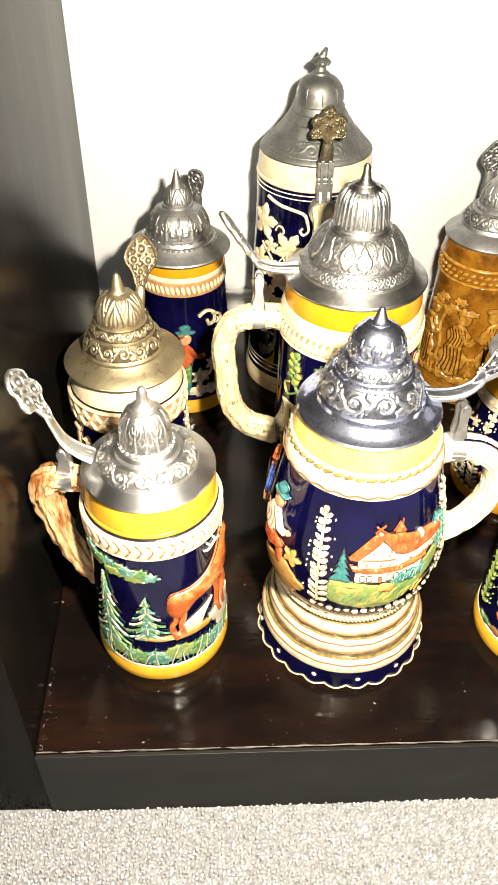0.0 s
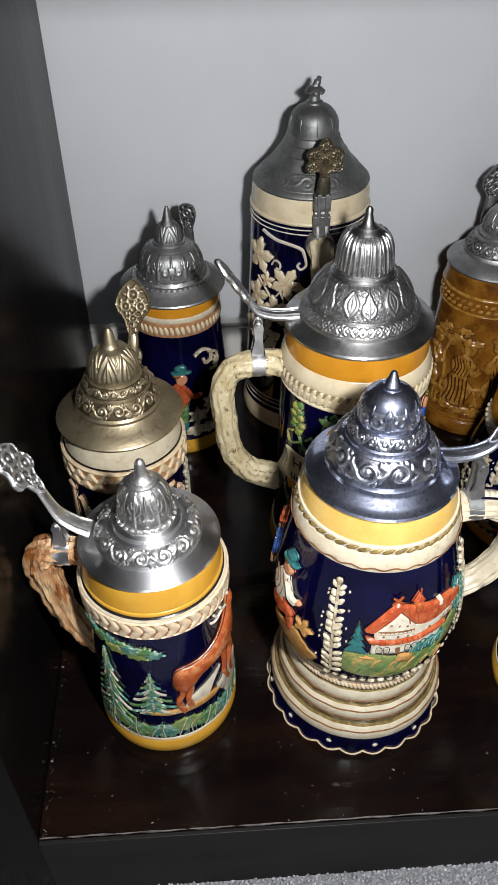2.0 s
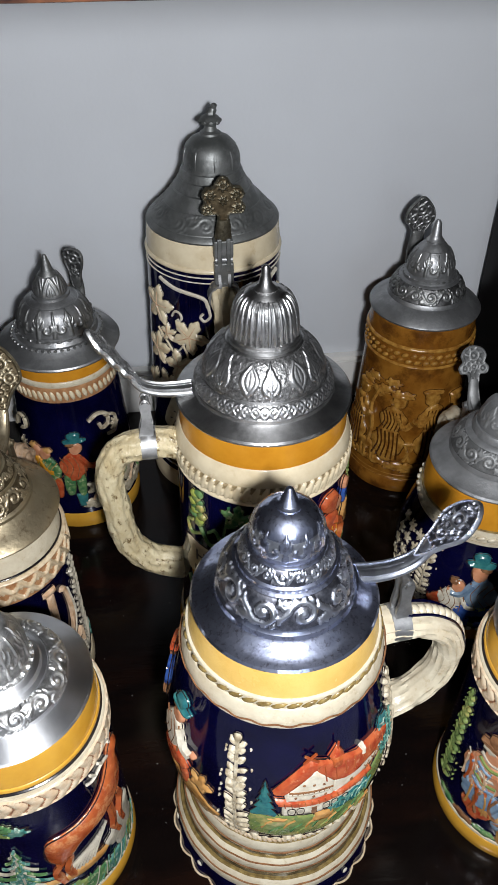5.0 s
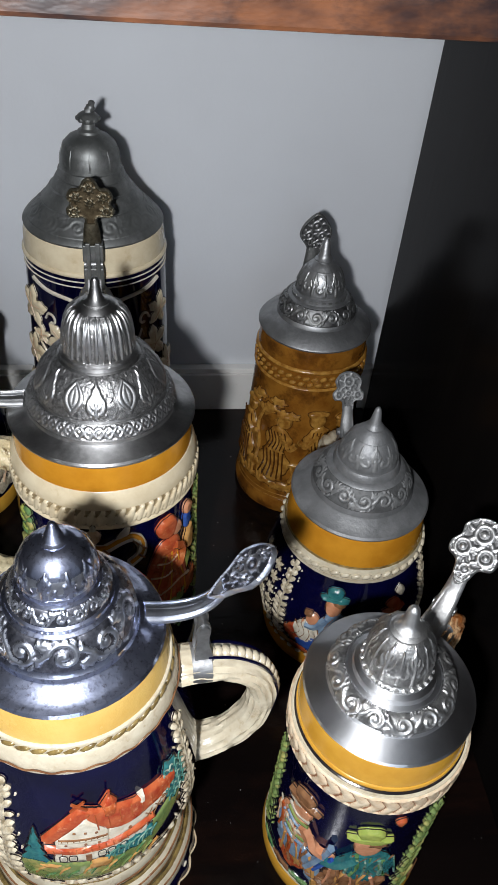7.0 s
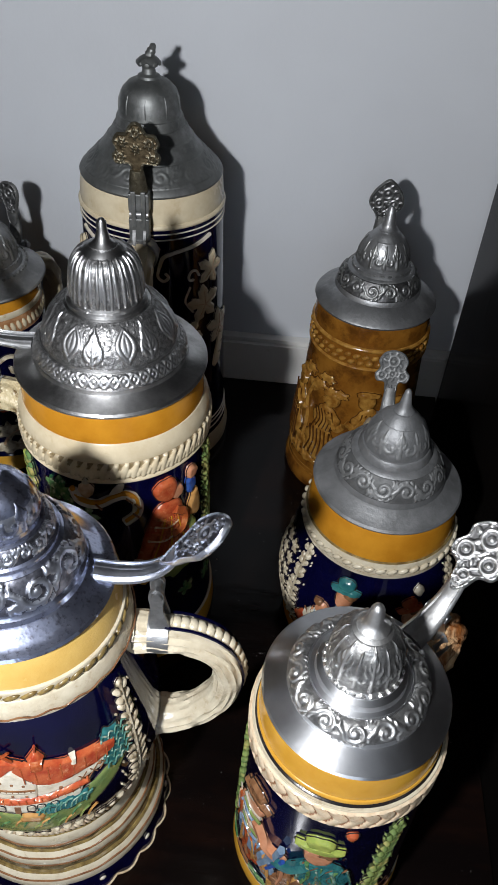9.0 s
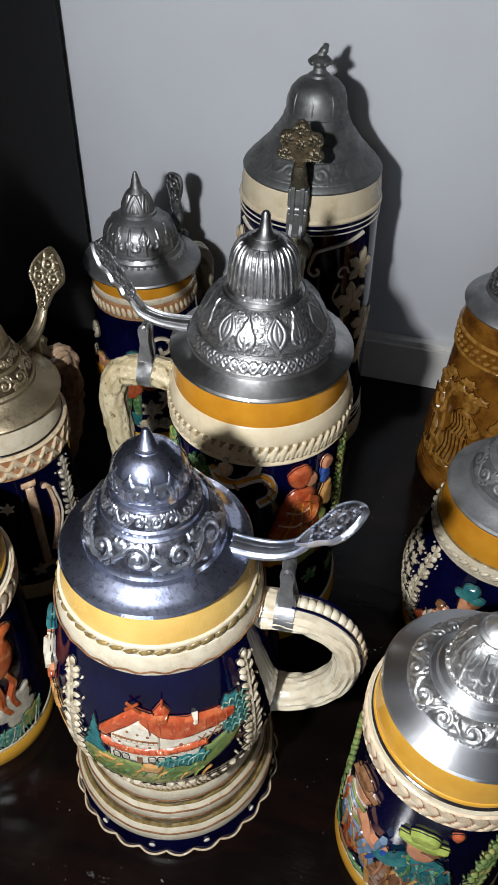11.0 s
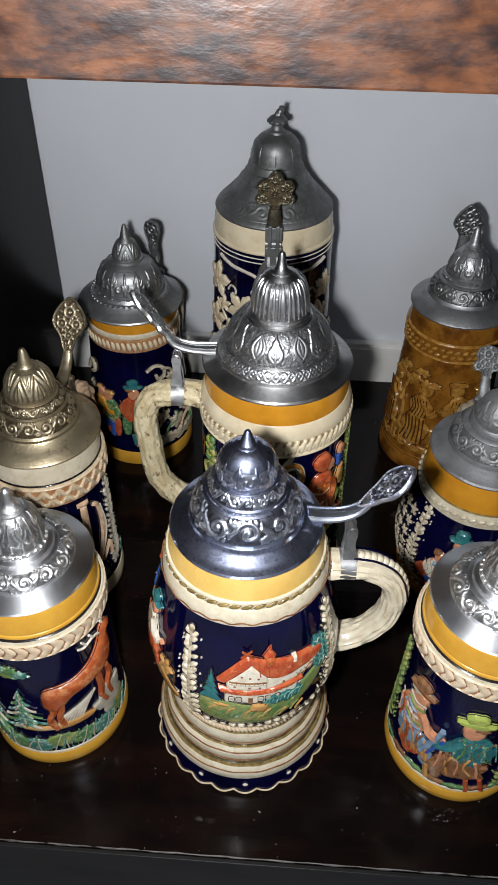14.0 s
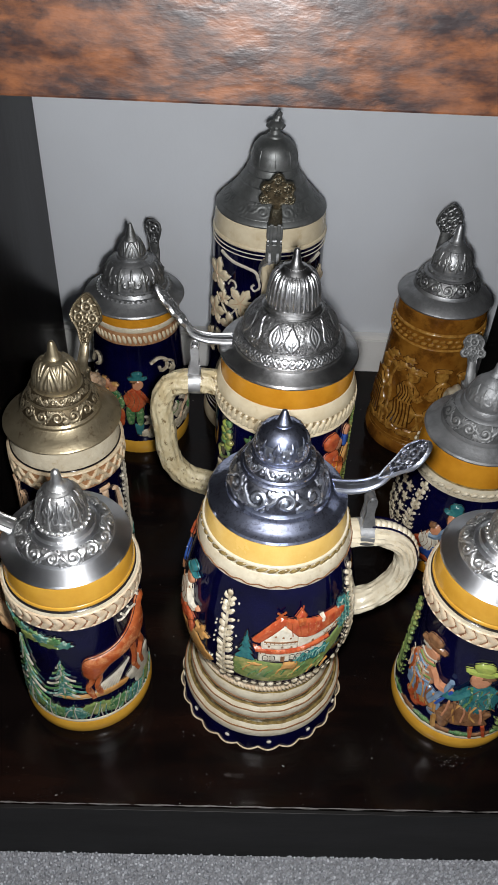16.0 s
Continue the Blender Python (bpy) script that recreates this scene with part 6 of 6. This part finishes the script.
thumb_lift(lid, [(44, 234), (52, 236), (57, 240), (59, 248), (60, 254)], [3.2, 3.4, 3.4, 3.0, 2.4], [(0, -2), (3, 2), (4, 5), (10.5, 5), (12.5, 9), (10.5, 12.5), (12, 16), (9.5, 20.5), (5.5, 21), (3, 25), (0, 26.5), (-3, 25), (-5.5, 21), (-9.5, 20.5), (-12, 16), (-10.5, 12.5), (-12.5, 9), (-10.5, 5), (-4, 5), (-3, 2)], (59.5, 251), (0.0, 1.0), DARK_BRONZE,
           [(-8.2, 8.6, 1.8), (8.2, 8.6, 1.8), (-7.0, 16, 1.7), (7.0, 16, 1.7), (0, 21, 1.8), (0, 13, 1.5)], 1.7, "dark bronze fleur-shaped thumb lift", grow=1.2, ground=BRASS_REC)
part("hinge_block", join(box(52, 60, -6.6, 6.6, 226, 238, 0.8), box(58.5, 61.5, -4.6, -1.6, 216, 240, 0.6), box(58.5, 61.5, 1.6, 4.6, 216, 240, 0.6), box(55, 61, -6.6, 6.6, 206, 222, 0.9)), OLD_PEWTER, root, "grey pewter hinge block", smooth=False)
hinge(root, 58, 226, 206, 10.0, DULL)
handle_of(root, [(46, 194), (58, 196), (74, 188), (84, 168), (84, 132), (76, 96), (56, 76)], [10.0, 10.0, 9.4, 8.8, 8.4, 8.8, 9.6], CREAM, "cream branch-shaped handle", 1.0, 0.2, 40, 7, 8)
for th, z, s, a in ((-150, 174, 30, 0.2), (-117, 156, 28, 1.1), (-127, 128, 26, 0.6), (-152, 136, 26, 1.5), (-138, 154, 15, 0.4), (-112, 118, 22, 1.9), (-140, 106, 24, 0.9), (-38, 146, 28, 0.4), (-30, 172, 24, 1.3), (-54, 124, 24, 0.9), (-20, 120, 26, 1.6), (-160, 100, 24, 0.2), (-58, 96, 22, 1.2)):
    d.several("vine_leaf", [(d.geo(maple(1.22 * s, 0, 0, a), th, z, thick=2.4, soft=2.4), CREAM)] + [(d.line([(0, 0), (0.2 * s * math.cos(a + k * 1.257), 0.2 * s * math.sin(a + k * 1.257)), (0.38 * s * math.cos(a + k * 1.257), 0.38 * s * math.sin(a + k * 1.257))], th, z, 0.5, 2.3), PEACH) for k in range(5)], "cream vine leaf in relief")
for th in (-58, -118):
    s = 1 if th > -88 else -1
    sweep = [(-16 * s, 0), (-13 * s, 7), (-4 * s, 10), (10 * s, 12), (24 * s, 16)]
    curl = [(u * s, v) for u, v in ((-16, 0), (-17, -7), (-13, -11), (-10, -8), (-12, -5))]
    ring = [(s * (8 + 5.5 * (1 - 0.13 * k) * math.cos(0.9 * k)), -12 + 6.5 * (1 - 0.13 * k) * math.sin(0.9 * k)) for k in range(7)]
    d.several("scroll_relief", [(d.line(sweep, th, 182, 1.5, 0.6), WHITE), (d.line(curl, th, 182, 1.2, 0.6), WHITE), (d.line(ring, th, 182, 1.0, 0.6), WHITE), (d.line([(6 * s, -19), (2 * s, -30), (8 * s, -40)], th, 182, 0.9, 0.6), WHITE)], "white corner scroll and tendril in relief")
d.several("tendril", [(d.line([(-12, 14), (0, 4), (10, -8), (20, -14)], -138, 140, 1.0, 0.6), CREAM), (d.line([(-2, 18), (3, 4), (-3, -14)], -122, 132, 1.0, 0.6), CREAM)], "cream vine stems in relief")
for th, z in ((-14, 104), (-134, 84)):
    items = [(d.geo([(-14, -18), (-4, -20), (10, 14), (12, 22), (2, 20), (-8, 0)], th, z, thick=1.3, smooth=2), CREAM)]
    for k in range(4):
        items.append((d.geo([(-6 + 4 * k, -12 + 8 * k), (-2 + 4 * k, -11 + 8 * k), (-2 + 4 * k, -9 + 8 * k), (-6 + 4 * k, -10 + 8 * k)], th, z, thick=1.7, soft=0.5, smooth=0, step=0.9), INK))
    d.several("ribbon_band", items, "cream ribbon with dark marks in relief")

# --- pot-bellied couple stein with the dull lid
T = 89
root = stein(253.5, 557, T, "pot-bellied cobalt stein with painted figures and dull pewter lid")
prof = profile([(50.5, 12), (53.6, 24), (56.6, 44), (55.6, 62), (51.6, 80), (47.6, 94)], 4)
body_part(root, [(30, 11), *prof, (30, 95)], COBALT, "cobalt blue glazed belly", seg=128)
d = Deco(root, prof, T)
band(root, "base_ring", 51.4, 0, 11, ORANGE, "amber glazed base ring", 0.8)
rope(root, 51.6, 13, 46, (2.6, 1.5, 1.3), IVORY, 14, 1, 3, "cream cord ring at the foot")
band(root, "ring_ground", 47.2, 93, 105, IVORY, "cream moulded ring", 0.5, r1=46.2)
rope(root, 47.4, 100.5, 44, (3.6, 1.9, 1.5), IVORY, 24, 1, 3, "cream braided ring")
band(root, "groove", 46.9, 96.2, 97.4, WASH, "", 0.6)
band(root, "dark_line", 45.8, 105, 106.4, GOLD_BEAD, "", 0.2)
band(root, "collar", 45.0, 106.4, 128.5, ORANGE, "amber glazed collar", 0.3, r1=43.2)
lid = lid_of(root, [(0, 128.6), (42.4, 128.6), (44.0, 129.4), (44.4, 130.6), (43.4, 132.0), (36.6, 135.2), (34.0, 137.4), (32.8, 138.0), (32.2, 141.0), (31.0, 143.6), (28.0, 149.6), (24.4, 154.0), (22.0, 155.4), (21.2, 155.6), (20.8, 158.0), (19.4, 160.2), (18.6, 160.6)], MATTE, "dull grey pewter lid with stepped dome")
cast_band(lid, "scroll_ring", [(32.2, 141.2), (28.5, 149.4), (24.6, 153.9)], 7, acanthus, (MATTE_ORN, MATTE_REC), "cast grey scrollwork", 0.6, 56, 26)
bell = profile([(18.6, 160.4), (18.2, 164), (16.4, 170), (13.0, 176), (8.6, 181.0), (5.6, 183.4)], 4)
part("finial", lathe(bell + [(5.6, 183.4), (6.0, 184.2), (4.8, 185.4), (3.4, 188), (2.0, 196.4), (1.0, 198.2), (0, 198.6)], 56), MATTE, lid, "dull bell finial with a peg", sharp=40)
cast_band(lid, "finial_leaves", [(18.5, 162), (17.4, 167), (15.0, 173), (11.0, 178.6)], 5, bell_scrolls, (MATTE_ORN, MATTE), "faint scrolls on the bell", 0.5, 40, 26)
thumb_lift(lid, [(36, 136), (46, 136), (52, 140), (56, 146), (59, 153)], [3.0, 3.0, 2.8, 2.4, 2.0], [(0, -2), (3.2, 0), (4.0, 5), (8.2, 5.6), (9.6, 9.6), (7.2, 13), (8.2, 17), (5.4, 21.4), (0, 23), (-5.4, 21.4), (-8.2, 17), (-7.2, 13), (-9.6, 9.6), (-8.2, 5.6), (-4.0, 5), (-3.2, 0)], (58, 150), (0.5, 0.87), MATTE_ORN, [(-5.6, 9, 2.3), (5.6, 9, 2.3), (0, 17, 3.0), (0, 10, 2.0)], 1.7, "grey rosette thumb lift", grow=1.15, ground=MATTE_REC)
hinge(root, 54, 136, 116, 7.4, DULL)
handle_of(root, [(44, 108), (60, 110), (78, 104), (84, 84), (80, 60), (70, 42), (52, 34)], [8.0, 7.6, 7.6, 7.4, 7.0, 7.0, 7.4], IVORY, "cream loop handle", 1.15, 0.1, 24, 7, 6)
d.leaf_column(-149, 22, 92, WASHED, 11, 2)
d.leaf_column(-30, 24, 92, WASHED, 10, 0)
d.several("leaf_field", [(d.geo(maple(12, 0, 0, k), 176 + 11 * (k % 3), 24 + 11 * (k // 3), thick=1.7), WASHED) for k in range(18)], "pale leafy ground in relief")
d.figure(-126, 22, 52, None, WHITE, BLUE, 1, True, BROWN, 3.0)
d.figure(-106, 28, 62, BLUEGREEN, SKY, BLUE, -1, True, BROWN, 3.0)
d.figure(-63, 22, 58, RED, MOSS, BROWN, -1, False, BROWN, 2.8)
d.shape("red_cloth", blob(15, 18, 4, 0.12, 0, 0, 3), RED, -134, 38, "red chair back in relief", thick=2.6)
d.shape("corn_sheaf", blob(14, 10, 6, 0.15, 0, 0, 3), LIME, -108, 44, "yellow-green sheaf in relief", thick=3.0)
d.shape("hat_plume", blob(7, 8, 4, 0.1, 0, 0, 3, 16), GREY, -61, 84, "pale plume", thick=3.0)
d.several("ground_relief", [(d.geo(blob(22, 9, 6, 0.14, -44 + 15 * k, 0, k, 32), -98, 20, thick=1.6), (TAN, RED, MOSS, BLUE)[k % 4]) for k in range(7)], "coloured ground in relief")

# --- all-brown relief stein
T = 89
root = stein(247, 711, T, "amber brown glazed stein with carved figures and dull lid")
prof = [(49.6, 14), (48.4, 20), (46.8, 44), (44.4, 80), (42.8, 112), (42.2, 126)]
body_part(root, [(30, 13), *prof, (30, 127)], AMBER, "amber brown glazed flared body")
d = Deco(root, prof, T)
d.edge_mat = AMBER_DARK
band(root, "base_ring", 50.8, 0, 13, AMBER, "amber brown base ring", 1.2, r1=49.6)
band(root, "thin_ring", 49.2, 13, 15.5, AMBER_RELIEF, "", 0.5)
band(root, "thin_ring", 48.6, 16.5, 18.6, AMBER_RELIEF, "", 0.5)
band(root, "thin_ring", 43.2, 124.5, 127, AMBER_RELIEF, "", 0.6)
band(root, "ring_ground", 42.4, 127, 143, AMBER, "", 0.2, r1=41.8)
for k in range(2):
    part("rope_ring", beads(42.6, 130.4 + 5.2 * k, 40, (3.3, 1.9, 1.5), 24, 0.5 * k), AMBER_RELIEF, root, "light amber twisted cord", sharp=80)
band(root, "thin_ring", 42.8, 139.6, 143, AMBER_RELIEF, "", 0.7)
band(root, "collar", 41.8, 143, 158.6, AMBER, "amber brown collar", 0.2, r1=40.6)
lid = lid_of(root, [(0, 158.8), (41, 158.8), (42.8, 159.6), (43.3, 161.0), (42.2, 162.4), (36, 166.4), (32.0, 169.2), (30.4, 169.8), (30.0, 172), (28.8, 173.6), (26.0, 180.0), (23.0, 184.2), (21.4, 185.0), (20.6, 185.2), (20.4, 187.4), (18.8, 189.0), (18.2, 189.2)], DULL, "dull grey pewter lid with stepped dome")
cast_band(lid, "scroll_ring", [(29.6, 172.8), (26.6, 179.9), (23.4, 184.4)], 7, acanthus, (DULL_ORN, RECESS), "cast grey scrollwork", 0.8, 56, 24)
part("bead_ring", beads(20.0, 187.4, 26, (1.8, 1.0, 0.9)), DULL_ORN, lid, "narrow leaf ring")
bell = profile([(18.2, 189), (17.8, 193), (16.4, 199), (13.2, 205.4), (9.0, 210.4), (6.4, 212.4)], 4)
part("finial", lathe(bell + [(6.4, 212.4), (6.8, 213.4), (5.4, 214.6), (4.2, 217), (2.6, 227), (1.4, 228.8), (0, 229.2)], 56), DULL, lid, "bell finial with a peg", sharp=40)
cast_band(lid, "finial_leaves", [(18.3, 190), (17.6, 194.6), (15.4, 201.4), (11.2, 208.4)], 6, bell_scrolls, (DULL_ORN, DULL), "raised leaves on the bell", 0.8, 40, 26)
thumb_lift(lid, [(33, 168), (40, 172), (42, 184), (41, 192), (41, 202)], [3.0, 3.4, 3.4, 3.2, 2.8], DIAMOND_PLATE, (41, 190), (-0.06, 1.0), DULL_ORN, DIAMOND_RINGS, 1.9, "grey diamond-shaped thumb lift", grow=1.45)
hinge(root, 48, 166, 146, 7.2, DULL)
handle_of(root, [(40, 138), (58, 140), (74, 134), (80, 114), (76, 86), (64, 60), (46, 48)], [8.0, 7.6, 7.6, 7.4, 7.0, 7.0, 7.0], AMBER, "amber brown handle", 1.0, 0.2, 24, 7, 6)
for th, z, h, s, seat in ((-126, 34, 66, 1, True), (-80, 36, 70, -1, False), (-50, 34, 66, -1, True), (-170, 34, 66, 1, False)):
    keep = (FLESH, BROWN)
    q = h / 60.0
    items = [(d.geo(blob(25 * q, 33 * q, 4, 0.08, 0, 14 * q, 3), th, z, thick=3.0, soft=4), AMBER_RELIEF), (d.geo(blob(20 * q, 24 * q, 4, 0.08, 2 * s, 36 * q, 4), th, z, thick=3.2, soft=4), AMBER_RELIEF), (d.geo(blob(11 * q, 12 * q, 3, 0.05, 5 * s, 53 * q, 3, 18), th, z, thick=3.4), AMBER_RELIEF),
             (d.geo(blob(15 * q, 5 * q, 3, 0.08, 5 * s, 58 * q, 3, 18), th, z, thick=3.8), AMBER_RELIEF), (d.line([(4 * s, 42 * q), (12 * s, 32 * q), (17 * s, 36 * q)], th, z, 2.6, 2.6), AMBER_RELIEF)]
    for k in range(6):
        items.append((d.line([(-9 + 3.4 * k, 26 * q), (-8 + 3.2 * k + s, 14 * q), (-11 + 4.2 * k, 2)], th, z, 0.8, 2.9), AMBER_DARK))
        items.append((d.line([(-7 + 2.8 * k, 44 * q), (-6 + 2.6 * k + 2 * s, 36 * q), (-7 + 3 * k, 28 * q)], th, z, 0.6, 3.1), AMBER_DARK))
    d.several("carved_figure", items, "amber carved figurine shape")
items = [(d.geo([(-14, 16), (14, 16), (14, 20), (-14, 20)], -103, 34, thick=2.6, smooth=0), AMBER_RELIEF)] + [(d.line([(u, 17), (v, 0)], -103, 34, 1.5, 1.0), AMBER_RELIEF) for u, v in ((-10, -12), (-3, 2), (4, -3), (11, 13))]
items += [(d.geo(blob(12, 8, 4, 0.1, -4 + 9 * k, -6, k), -108, 34, thick=2.2), AMBER_RELIEF) for k in range(3)]
d.several("carved_table", items, "amber carved trestle table")
items = [(d.line([(0, -44), (2, -20), (-2, 0), (4, 20)], -148, 80, 2.0, 0.8), AMBER_RELIEF)] + [(d.geo(blob(14, 8, 6, 0.18, -12 + 6 * k, 20 + 6 * math.sin(k * 2), k), -145, 82, thick=2.0), AMBER_RELIEF) for k in range(7)]
items += [(d.line([(4, 12), (14, 20), (22, 14), (18, 8), (14, 12)], -148, 80, 1.4, 0.8), AMBER_RELIEF)]
d.several("carved_tree", items, "amber carved leafy tree")
d.several("carved_dog", [(d.geo(blob(16, 9, 3, 0.1, 0, 0, 2), -148, 42, thick=2.6), AMBER_RELIEF), (d.geo(blob(8, 8, 3, 0.1, -6, 9, 2, 16), -148, 42, thick=2.8), AMBER_RELIEF)] + [(d.line([(u, 0), (u + 1, -14)], -148, 42, 1.5, 1.0), AMBER_RELIEF) for u in (-6, -2, 5, 8)], "amber carved dog shape")
d.several("carved_ground", [(d.geo(blob(20, 8, 6, 0.15, -60 + 15 * k, 2 * math.sin(k), k, 30), -100, 26, thick=1.8), AMBER_RELIEF) for k in range(9)], "amber carved ground")
